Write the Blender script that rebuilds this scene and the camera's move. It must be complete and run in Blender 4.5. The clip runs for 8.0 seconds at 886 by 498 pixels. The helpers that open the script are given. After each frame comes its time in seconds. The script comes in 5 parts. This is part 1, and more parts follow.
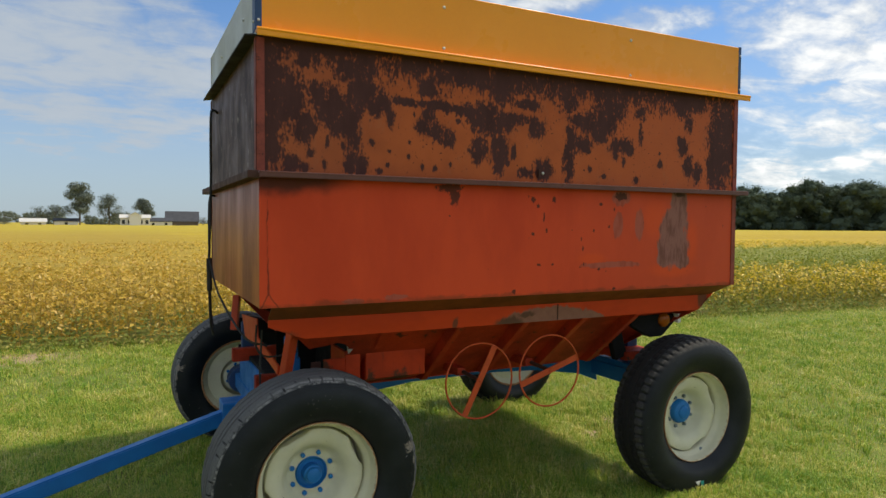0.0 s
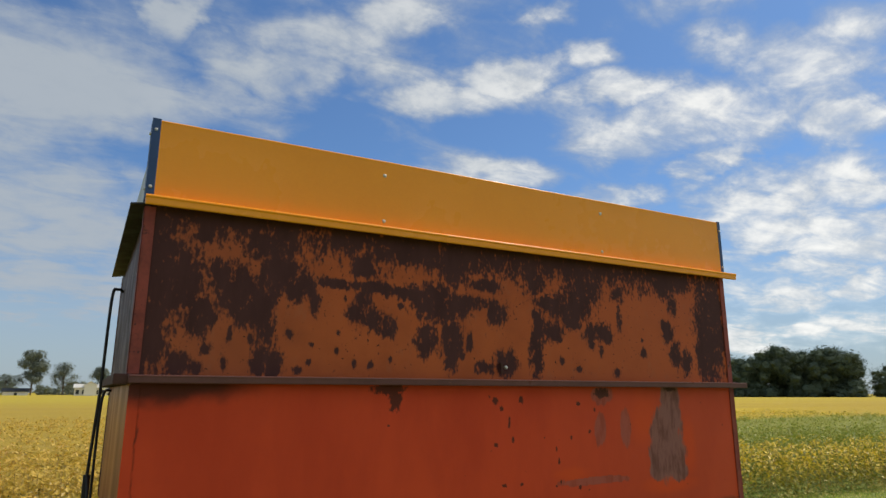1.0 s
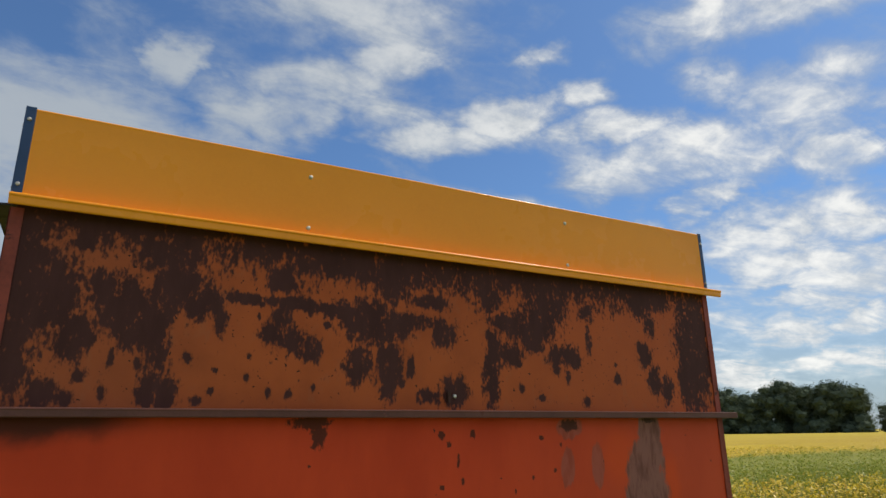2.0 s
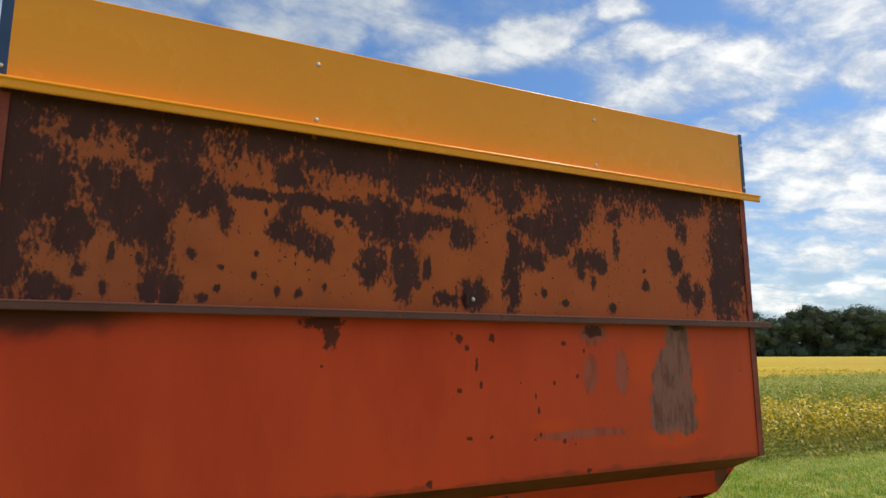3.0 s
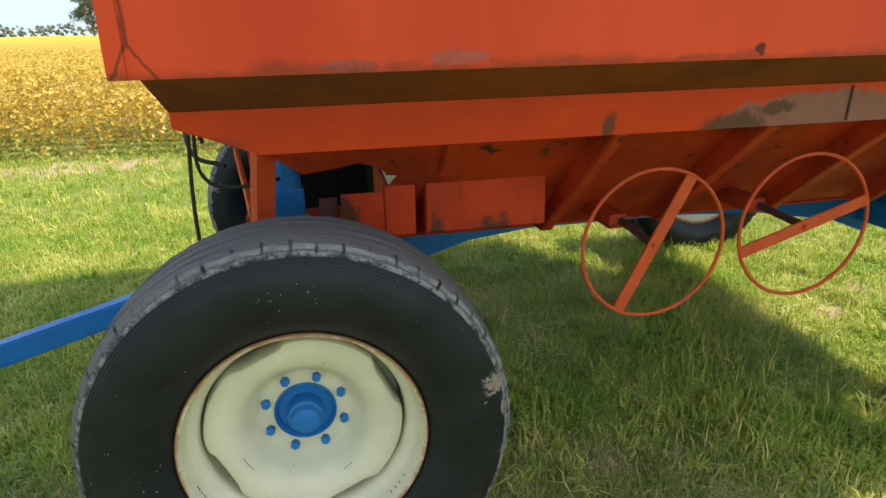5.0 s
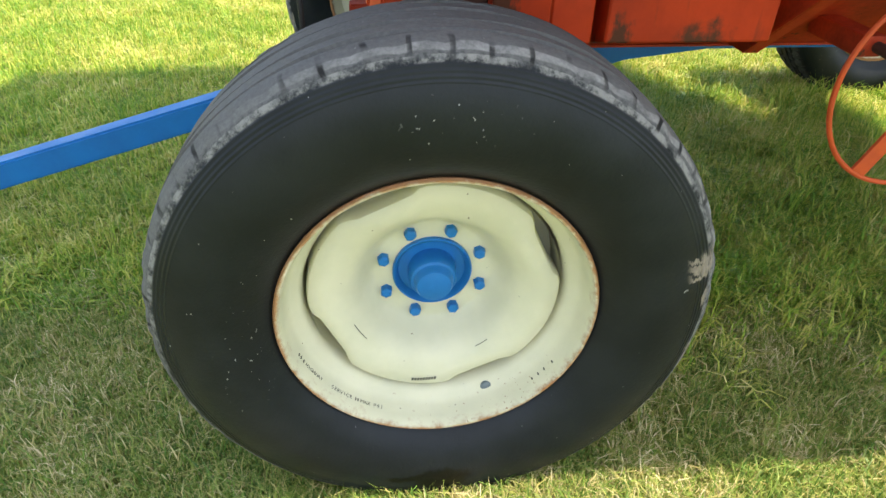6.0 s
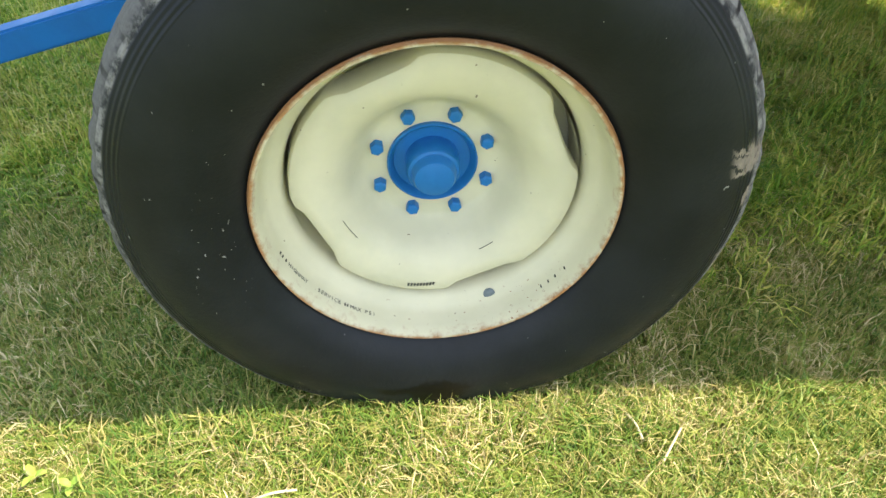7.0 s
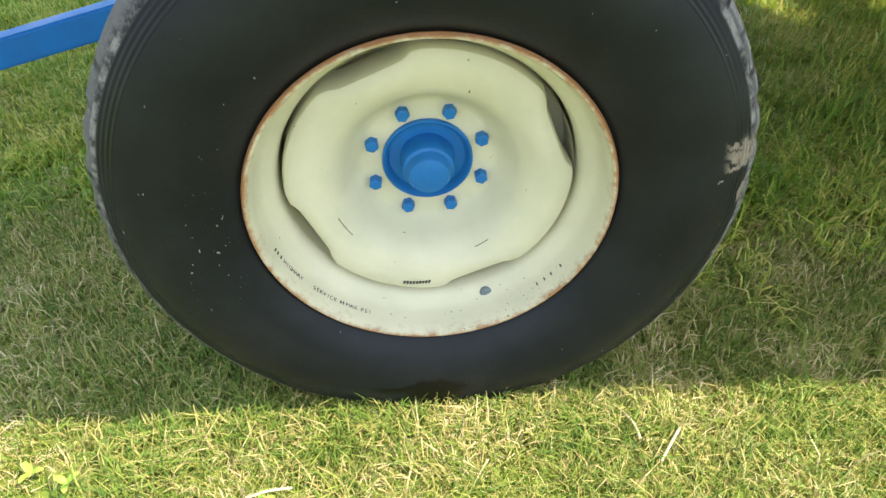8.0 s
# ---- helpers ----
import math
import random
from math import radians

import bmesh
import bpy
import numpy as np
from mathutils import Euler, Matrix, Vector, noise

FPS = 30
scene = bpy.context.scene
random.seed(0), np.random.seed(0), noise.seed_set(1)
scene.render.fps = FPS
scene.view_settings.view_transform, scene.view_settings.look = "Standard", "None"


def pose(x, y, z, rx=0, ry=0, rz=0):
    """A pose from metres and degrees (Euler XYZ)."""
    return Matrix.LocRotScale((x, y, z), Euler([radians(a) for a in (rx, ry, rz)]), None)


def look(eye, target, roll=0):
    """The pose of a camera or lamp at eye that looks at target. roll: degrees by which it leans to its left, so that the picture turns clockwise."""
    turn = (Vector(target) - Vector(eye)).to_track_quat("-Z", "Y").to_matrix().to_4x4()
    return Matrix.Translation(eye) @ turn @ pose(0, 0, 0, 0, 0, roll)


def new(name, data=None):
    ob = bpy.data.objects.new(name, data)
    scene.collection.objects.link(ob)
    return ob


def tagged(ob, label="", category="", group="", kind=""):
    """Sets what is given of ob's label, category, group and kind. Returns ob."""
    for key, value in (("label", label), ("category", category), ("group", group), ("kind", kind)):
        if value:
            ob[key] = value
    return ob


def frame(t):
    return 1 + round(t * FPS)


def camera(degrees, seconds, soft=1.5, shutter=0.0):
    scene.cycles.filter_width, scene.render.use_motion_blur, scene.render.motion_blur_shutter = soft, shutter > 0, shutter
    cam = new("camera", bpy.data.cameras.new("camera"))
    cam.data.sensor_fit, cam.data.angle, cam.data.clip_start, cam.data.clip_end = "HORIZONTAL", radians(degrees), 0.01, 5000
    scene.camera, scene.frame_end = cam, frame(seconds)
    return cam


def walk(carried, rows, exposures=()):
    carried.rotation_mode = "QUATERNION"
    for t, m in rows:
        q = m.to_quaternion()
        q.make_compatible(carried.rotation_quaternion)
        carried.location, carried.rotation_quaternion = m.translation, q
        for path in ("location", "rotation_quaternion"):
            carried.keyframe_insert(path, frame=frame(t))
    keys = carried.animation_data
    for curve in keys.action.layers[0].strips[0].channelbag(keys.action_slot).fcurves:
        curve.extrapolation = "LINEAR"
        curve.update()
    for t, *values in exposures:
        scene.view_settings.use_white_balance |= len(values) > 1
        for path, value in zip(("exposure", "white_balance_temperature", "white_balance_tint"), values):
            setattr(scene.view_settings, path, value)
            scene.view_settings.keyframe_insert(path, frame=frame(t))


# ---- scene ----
cam = camera(69.7, 8.0)
PATH = [
    (0, (0.074, 0.309, 1.716), (0.963, 2.099, 1.64), 0.4),
    (0.5, (0.253, 0.603, 1.82), (1.192, 2.364, 1.945), 0.4),
    (1, (0.463, 0.793, 1.889), (1.406, 2.5, 2.33), 0.1),
    (1.2, (0.538, 0.868, 1.873), (1.499, 2.543, 2.394), -0.1),
    (2.3, (0.919, 1.025, 1.86), (1.831, 2.715, 2.419), -0.8),
    (2.5, (0.94, 1.056, 1.869), (1.841, 2.774, 2.358), -0.3),
    (2.7, (0.953, 1.083, 1.85), (1.844, 2.822, 2.274), -0.1),
    (3, (0.954, 1.123, 1.801), (1.835, 2.889, 2.126), -0.1),
    (3.5, (0.937, 1.219, 1.707), (1.791, 3.024, 1.819), 0.3),
    (4, (0.909, 1.445, 1.612), (1.73, 3.263, 1.463), 0.6),
    (4.5, (0.923, 1.647, 1.529), (1.617, 3.479, 1.126), 0.3),
    (5, (0.937, 1.905, 1.417), (1.326, 3.753, 0.759), -1.2),
    (5.2, (0.899, 2.024, 1.403), (1.207, 3.828, 0.597), -0.6),
    (6.3, (0.771, 2.415, 1.204), (0.948, 3.98, -0.028), 1.7),
    (6.5, (0.77, 2.435, 1.182), (0.947, 3.956, -0.105), 2.0),
    (7, (0.791, 2.442, 1.127), (0.965, 3.913, -0.216), 2.7),
    (7.5, (0.801, 2.424, 1.096), (0.97, 3.892, -0.252), 2.6),
    (8, (0.812, 2.427, 1.112), (0.963, 3.919, -0.211), 2.0),
]
EXPOSURES = [(t, e, 7600, 10) for t, e in ((0.0, 1.1), (0.5, 1.0), (1.0, 0.88), (2.5, 0.85), (3.0, 1.1), (3.5, 1.35), (4.0, 1.5), (4.5, 1.78), (5.0, 2.08), (6.5, 2.8), (7.0, 2.65), (8.0, 2.65))]
walk(cam, [(t, look(eye, target, roll)) for t, eye, target, roll in PATH], EXPOSURES)

# ---- light ----
SUN_AZ, SUN_EL = -2.0, 57.0  # degrees: from +x towards +y, above the ground
sun_dir = Vector((math.cos(radians(SUN_EL)) * math.cos(radians(SUN_AZ)), math.cos(radians(SUN_EL)) * math.sin(radians(SUN_AZ)), math.sin(radians(SUN_EL))))
sun = new("sun", bpy.data.lights.new("sun", "SUN"))
sun.data.energy, sun.data.angle, sun.data.color = 1.68, radians(0.6), (1.0, 0.94, 0.84)
sun.matrix_world = look(sun_dir * 50, (0, 0, 0))


class Tree:
    """A small builder of node trees."""

    def __init__(self, tree):
        self.tree, self.nodes, self.links = tree, tree.nodes, tree.links

    def put(self, socket, value):
        if hasattr(value, "is_output"):
            self.links.new(value, socket)
        elif value is not None:
            socket.default_value = value

    def math(self, op, a, b=None, clamp=False):
        n = self.nodes.new("ShaderNodeMath")
        n.operation, n.use_clamp = op, clamp
        self.put(n.inputs[0], a)
        if b is not None:
            self.put(n.inputs[1], b)
        return n.outputs[0]

    def vec(self, op, a, b=None, scale=None):
        n = self.nodes.new("ShaderNodeVectorMath")
        n.operation = op
        self.put(n.inputs[0], a)
        if b is not None:
            self.put(n.inputs[1], b)
        if scale is not None:
            self.put(n.inputs[3], scale)
        return n.outputs["Value"] if op in ("LENGTH", "DOT_PRODUCT", "DISTANCE") else n.outputs[0]

    def noise(self, v, scale, detail=4, rough=0.55, distort=0.0, colour=False):
        n = self.nodes.new("ShaderNodeTexNoise")
        self.put(n.inputs["Vector"], v)
        n.inputs["Scale"].default_value, n.inputs["Detail"].default_value = scale, detail
        n.inputs["Roughness"].default_value, n.inputs["Distortion"].default_value = rough, distort
        return n.outputs["Color" if colour else "Fac"]

    def step(self, v, lo, hi, a=0.0, b=1.0):
        n = self.nodes.new("ShaderNodeMapRange")
        n.interpolation_type = "SMOOTHSTEP"
        for i, x in enumerate((v, lo, hi, a, b)):
            self.put(n.inputs[i], x)
        return n.outputs[0]

    def mix(self, f, a, b):
        n = self.nodes.new("ShaderNodeMix")
        n.data_type = "RGBA"
        self.put(n.inputs["Factor"], f)
        for k, c in ((6, a), (7, b)):
            self.put(n.inputs[k], (*c, 1.0) if isinstance(c, tuple) and len(c) == 3 else c)
        return n.outputs[2]

    def coords(self, which="Object"):
        return self.nodes.new("ShaderNodeTexCoord").outputs[which]

    def mapped(self, v, scale=(1, 1, 1), rot=(0, 0, 0)):
        n = self.nodes.new("ShaderNodeMapping")
        self.put(n.inputs[0], v)
        n.inputs["Scale"].default_value, n.inputs["Rotation"].default_value = scale, rot
        return n.outputs[0]

    def blobs(self, v, rows):
        """The largest of 1 - distance over oval spots (x, z, half width, half height); v is a vector whose x and z count."""
        best = None
        for x, z, rx, rz in rows:
            d = self.vec("LENGTH", self.vec("MULTIPLY", self.vec("SUBTRACT", v, (x, 0, z)), (1 / rx, 0, 1 / rz)))
            k = self.math("SUBTRACT", 1.0, d)
            best = k if best is None else self.math("MAXIMUM", best, k)
        return best


def build_world():
    w = bpy.data.worlds.new("sky")
    scene.world = w
    w.use_nodes = True
    t = Tree(w.node_tree)
    bg = t.nodes["Background"]
    sky = t.nodes.new("ShaderNodeTexSky")
    sky.sky_type, sky.sun_disc = "NISHITA", False
    sky.sun_elevation, sky.sun_rotation = radians(SUN_EL), radians(90 - SUN_AZ)
    sky.air_density, sky.dust_density, sky.ozone_density = 1.0, 0.6, 1.5
    d = t.vec("NORMALIZE", t.coords("Generated"))
    sep = t.nodes.new("ShaderNodeSeparateXYZ")
    t.put(sep.inputs[0], d)
    up = t.math("MAXIMUM", sep.outputs[2], 0.0)
    flat = t.vec("SCALE", d, scale=t.math("DIVIDE", 1.0, t.math("ADD", up, 0.16)))
    # azimuth and height of the direction, in degrees, moved about a little by noise
    az = t.math("MULTIPLY", t.math("ARCTAN2", sep.outputs[0], sep.outputs[1]), 57.2958)
    el = t.math("MULTIPLY", t.math("ARCSINE", sep.outputs[2]), 57.2958)
    place = t.nodes.new("ShaderNodeCombineXYZ")
    t.put(place.inputs[0], az)
    t.put(place.inputs[2], el)
    sway = t.vec("SUBTRACT", t.noise(t.mapped(d, (1, 1, 1.6)), 7.0, 5, 0.6, colour=True), (0.5, 0.5, 0.5))
    at = t.vec("ADD", place.outputs[0], t.vec("MULTIPLY", sway, (15.0, 0.0, 5.0)))
    streaky = t.noise(t.mapped(flat, (0.9, 1.4, 0.0), (0, 0, radians(-30))), 1.5, 9, 0.53, 0.5)
    wisps = t.noise(t.mapped(flat, (1.0, 1.6, 0.0), (0, 0, radians(-30))), 4.5, 8, 0.58, 0.7)
    puff = t.noise(t.mapped(d, (1, 1, 1.6)), 13.0, 9, 0.62, 0.2)
    banks = t.blobs(at, [(-4.1, 22.4, 11.2, 6.2), (-3.0, 11.3, 9.0, 3.6), (9.9, 26.8, 5.7, 2.7), (14.8, 27.7, 4.7, 3.9), (19.2, 29.9, 7.8, 2.7), (24.1, 33.1, 5.4, 2.1), (3.2, 30.3, 2.4, 2.0), (28.4, 26.0, 6.9, 1.4),
                         (35.3, 27.6, 6.0, 1.4), (37.1, 32.8, 3.9, 1.3), (43.5, 28.8, 3.4, 1.3), (35.6, 19.8, 7.5, 1.5), (20.0, 38.0, 21.0, 4.2), (-1.3, 8.0, 11.2, 3.4), (4.6, 15.3, 5.4, 2.8), (-9.0, 16.5, 12.0, 6.0), (-4.0, 13.0, 13.0, 8.0)])
    banks = t.math("MAXIMUM", banks, t.blobs(at, [(46.5, 21.0, 9.9, 2.9), (53.0, 18.8, 2.8, 2.1), (55.2, 23.0, 11.1, 3.4), (62.0, 25.9, 8.4, 3.6), (63.3, 20.9, 3.9, 2.4), (57.1, 27.9, 5.7, 2.2), (61.5, 15.5, 7.2, 2.8),
                                                  (62.1, 11.2, 9.6, 3.0), (57.9, 8.6, 8.4, 2.6), (59.4, 4.5, 12.0, 1.8), (45.9, 26.2, 4.8, 1.4), (44.1, 16.8, 4.8, 1.1), (57.0, 13.0, 6.5, 3.6), (60.0, 33.0, 13.5, 2.8)]))
    seen = t.math("MULTIPLY", t.step(t.math("ABSOLUTE", t.math("SUBTRACT", az, 28.0)), 62.0, 46.0), t.step(el, 46.0, 38.0))
    # denser cloud outside the seen sky, added to raise the fill light
    ground = t.math("MULTIPLY_ADD", seen, -0.57)
    ground.node.inputs[2].default_value = 0.35
    field = t.math("MAXIMUM", t.math("MULTIPLY", t.math("MINIMUM", t.math("MULTIPLY", t.math("MAXIMUM", banks, -1.0), 0.75), 0.4), seen), ground)
    for n, amount in ((streaky, 2.0), (wisps, 1.15), (puff, 0.75)):
        field = t.math("ADD", field, t.math("MULTIPLY", t.math("SUBTRACT", n, 0.5), amount))
    mask = t.math("MULTIPLY", t.step(field, -0.3, 0.62), 0.95)
    haze = t.step(up, 0.34, 0.0, 0.0, 0.72)
    mask = t.math("MAXIMUM", mask, haze)
    glow = t.step(t.vec("DOT_PRODUCT", d, (0.8, -0.6, 0.0)), -0.62, 0.35, 0.05, 1.0)  # brighter towards +x and, unseen, towards -y, added as fill light
    shade = t.math("MULTIPLY", t.math("MULTIPLY", t.step(field, -0.1, 0.8), t.step(puff, 0.28, 0.6, 0.5, 1.0)), glow)
    cloud = t.mix(shade, (1.6, 2.0, 2.6), (4.15, 4.5, 4.95))
    deep = t.nodes.new("ShaderNodeMix")
    deep.data_type, deep.blend_type = "RGBA", "MULTIPLY"
    deep.inputs["Factor"].default_value = 1.0
    t.put(deep.inputs[6], sky.outputs[0])
    t.put(deep.inputs[7], (0.26, 0.415, 0.6, 1.0))
    t.put(bg.inputs[0], t.mix(mask, deep.outputs[2], cloud))
    bg.inputs[1].default_value = 0.121


build_world()


# ---- materials ----
def material(name, rough=0.6, metal=0.0, shine=0.25):
    m = bpy.data.materials.new(name)
    m.use_nodes = True
    t = Tree(m.node_tree)
    t.bsdf = t.nodes["Principled BSDF"]
    t.bsdf.inputs["Roughness"].default_value, t.bsdf.inputs["Metallic"].default_value = rough, metal
    t.bsdf.inputs["Specular IOR Level"].default_value = shine
    return m, t


def bumped(t, height, strength=0.3, distance=0.01):
    n = t.nodes.new("ShaderNodeBump")
    n.inputs["Strength"].default_value, n.inputs["Distance"].default_value = strength, distance
    t.put(n.inputs["Height"], height)
    t.put(t.bsdf.inputs["Normal"], n.outputs[0])


def varied(name, colour, dark, rough=0.6, scale=6.0, metal=0.0, amount=0.5, bump=0.15, grain=90.0, stretch=(1, 1, 1), spots=None, spot_at=0.66):
    """A surface of one colour with large stains, fine grain and, if asked, small chips of another colour."""
    m, t = material(name, rough, metal)
    v = t.mapped(t.coords(), stretch)
    n = t.noise(v, scale, 5, 0.6)
    g = t.noise(v, grain, 3)
    f = t.math("MULTIPLY", t.step(t.math("ADD", t.math("MULTIPLY", n, 0.75), t.math("MULTIPLY", g, 0.25)), 0.35, 0.7), amount)
    c = t.mix(f, colour, dark)
    if spots:
        k = t.noise(v, scale * 3.3, 6, 0.7)
        c = t.mix(t.step(k, spot_at, spot_at + 0.05), c, spots)
    t.put(t.bsdf.inputs["Base Color"], c)
    t.put(t.bsdf.inputs["Roughness"], t.step(n, 0.3, 0.7, rough - 0.08, min(1.0, rough + 0.12)))
    bumped(t, g, bump, 0.003)
    return m


RUST, RED, PRIMER, BRIGHT = (0.055, 0.021, 0.015), (0.68, 0.072, 0.024), (0.24, 0.12, 0.1), (0.7, 0.08, 0.018)


def wavy(t, v, fine=0.03, coarse=0.045):
    """The place moved about by noise, so that the edges of stains are ragged and run downwards."""
    a = t.vec("SCALE", t.vec("SUBTRACT", t.noise(t.mapped(v, (1, 1, 0.55)), 9.0, 3, 0.6, colour=True), (0.5, 0.5, 0.5)), scale=coarse * 2)
    b = t.vec("SCALE", t.vec("SUBTRACT", t.noise(t.mapped(v, (1, 1, 0.35)), 46.0, 4, 0.7, colour=True), (0.5, 0.5, 0.5)), scale=fine * 2)
    return t.vec("ADD", v, t.vec("ADD", a, b))


def upper_side():
    """Old orange paint that rust has eaten away in large blots, with ragged edges, flecks and runs."""
    m, t = material("rusted_orange_paint", 0.62, shine=0.12)
    v = t.coords()
    w = wavy(t, v, 0.014, 0.014)
    front = [(0.64, 2.25, 0.075, 0.36), (0.73, 2.28, 0.08, 0.13), (0.7, 2.39, 0.044, 0.042), (0.8, 2.16, 0.054, 0.082), (0.74, 1.99, 0.051, 0.049), (0.8, 2.46, 0.031, 0.043), (0.91, 2.27, 0.082, 0.081), (0.94, 2.19, 0.067, 0.064),
             (0.86, 2.32, 0.037, 0.043), (1.03, 2.22, 0.038, 0.237), (1.07, 1.99, 0.039, 0.052), (1.02, 1.99, 0.029, 0.042), (1.16, 2.29, 0.07, 0.058), (1.1, 2.35, 0.074, 0.08), (1.22, 2.23, 0.022, 0.046), (1.32, 2.31, 0.111, 0.019),
             (1.46, 2.31, 0.112, 0.023), (1.62, 2.3, 0.105, 0.031), (1.42, 2.4, 0.066, 0.062), (1.45, 2.18, 0.054, 0.048), (1.38, 2.2, 0.029, 0.035), (1.53, 2.16, 0.032, 0.048), (1.42, 2.26, 0.031, 0.036), (1.06, 2.45, 0.116, 0.092)]
    middle = [(1.71, 2.11, 0.053, 0.068), (1.76, 2.26, 0.111, 0.083), (1.82, 2.06, 0.041, 0.075), (1.7, 2.45, 0.041, 0.046), (1.83, 2.11, 0.055, 0.09), (1.81, 2.25, 0.101, 0.066), (1.69, 2.1, 0.047, 0.048), (1.87, 2.28, 0.198, 0.032),
              (2.01, 2.36, 0.079, 0.029), (2.06, 2.23, 0.044, 0.055), (1.84, 2.42, 0.074, 0.076), (1.92, 2.11, 0.02, 0.04), (2.11, 2.01, 0.06, 0.056), (1.99, 2.0, 0.039, 0.027), (2.28, 2.07, 0.034, 0.119), (2.3, 2.21, 0.042, 0.072),
              (2.37, 2.17, 0.07, 0.05), (2.42, 2.14, 0.025, 0.02), (2.35, 2.31, 0.089, 0.039), (2.49, 2.3, 0.132, 0.083), (2.59, 2.38, 0.117, 0.078), (2.66, 2.18, 0.09, 0.045), (2.72, 2.18, 0.039, 0.05), (2.28, 2.41, 0.063, 0.068)]
    rear = [(2.81, 2.38, 0.037, 0.045), (2.81, 2.26, 0.019, 0.064), (3.15, 2.21, 0.04, 0.06), (3.28, 2.05, 0.035, 0.06), (3.2, 2.1, 0.04, 0.06), (3.2, 2.35, 0.035, 0.06), (3.5, 2.28, 0.12, 0.345), (3.41, 2.11, 0.045, 0.13),
            (3.12, 2.45, 0.06, 0.062), (3.24, 2.48, 0.147, 0.06), (2.51, 2.22, 0.055, 0.036), (2.1, 2.555, 1.9, 0.13), (0.9, 2.53, 0.4, 0.05), (1.05, 2.36, 0.05, 0.12), (2.6, 2.5, 0.5, 0.05), (1.85, 2.47, 0.5, 0.06)]
    small = [(1.32, 2.12, 0.009, 0.013), (1.21, 2.07, 0.007, 0.011), (1.31, 2.05, 0.010, 0.016), (1.39, 2.0, 0.011, 0.020), (1.46, 2.0, 0.016, 0.018), (1.54, 2.02, 0.010, 0.012), (1.16, 1.97, 0.021, 0.015), (1.2, 2.0, 0.014, 0.014),
             (1.12, 2.11, 0.017, 0.022), (0.98, 2.08, 0.013, 0.022), (0.89, 1.99, 0.014, 0.032), (0.83, 2.04, 0.026, 0.026), (0.8, 1.97, 0.028, 0.024), (1.34, 2.26, 0.007, 0.011), (0.9, 2.09, 0.010, 0.034), (1.59, 2.24, 0.017, 0.015),
             (2.97, 2.09, 0.024, 0.030), (2.96, 2.15, 0.014, 0.010), (2.43, 2.04, 0.017, 0.023), (2.53, 2.0, 0.023, 0.014), (2.78, 1.99, 0.024, 0.025), (2.62, 2.12, 0.027, 0.029), (2.68, 2.09, 0.016, 0.031), (1.88, 2.05, 0.018, 0.021)]
    blots = t.math("MAXIMUM", t.blobs(w, front), t.math("MAXIMUM", t.blobs(w, middle), t.blobs(w, rear)))
    field = t.math("MINIMUM", t.math("MAXIMUM", t.math("ADD", blots, 0.13), -0.62), 0.6)
    for scale, squash, amount in ((14.0, 0.6, 0.6), (34.0, 0.6, 1.9), (85.0, 0.5, 1.9)):
        k = t.noise(t.mapped(v, (1, 1, squash)), scale, 3, 0.6)
        field = t.math("ADD", field, t.math("MULTIPLY", t.math("SUBTRACT", k, 0.5), amount))
    streak = t.noise(t.mapped(v, (1, 1, 0.14)), 36.0, 4, 0.6)
    field = t.math("ADD", field, t.math("MULTIPLY", t.math("SUBTRACT", streak, 0.5), 0.9))
    spots = t.math("ADD", t.blobs(w, small), t.math("MULTIPLY", t.math("SUBTRACT", t.noise(t.mapped(v, (1, 1, 0.7)), 75.0, 4, 0.65), 0.5), 2.0))
    field = t.math("MAXIMUM", field, spots)
    f = t.step(field, 0.34, -0.22)  # 1: paint, 0: rust
    tone = t.noise(v, 5.0, 4)
    paint_c = t.mix(t.step(tone, 0.35, 0.7), (0.47, 0.105, 0.032), (0.37, 0.082, 0.026))
    rust_c = t.mix(t.noise(t.mapped(v, (1, 1, 0.3)), 14.0, 5, 0.65), (0.045, 0.016, 0.0145), (0.1, 0.038, 0.033))
    paint_c = t.mix(t.math("MULTIPLY", t.step(v_x(t, v), 1.6, 3.2), 0.6), paint_c, (0.48, 0.1, 0.032))
    paint_c = t.mix(t.math("MULTIPLY", t.step(v_x(t, v), 1.4, 0.7), 0.5), paint_c, (0.3, 0.085, 0.04))
    pale = t.math("MULTIPLY", t.step(t.noise(t.mapped(v, (1, 1, 0.5)), 24.0, 5, 0.65), 0.55, 0.72), 0.3)
    paint_c = t.mix(pale, paint_c, (0.36, 0.12, 0.06))
    fleck = t.step(t.noise(v, 60.0, 2, 0.5), 0.7, 0.73)
    paint_c = t.mix(fleck, paint_c, RUST)
    t.put(t.bsdf.inputs["Base Color"], t.mix(f, rust_c, paint_c))
    t.put(t.bsdf.inputs["Roughness"], t.step(f, 0.0, 1.0, 0.62, 0.5))
    bumped(t, t.math("ADD", t.math("MULTIPLY", f, 0.6), t.math("MULTIPLY", t.noise(v, 160.0, 3), 0.4)), 0.35, 0.002)
    return m


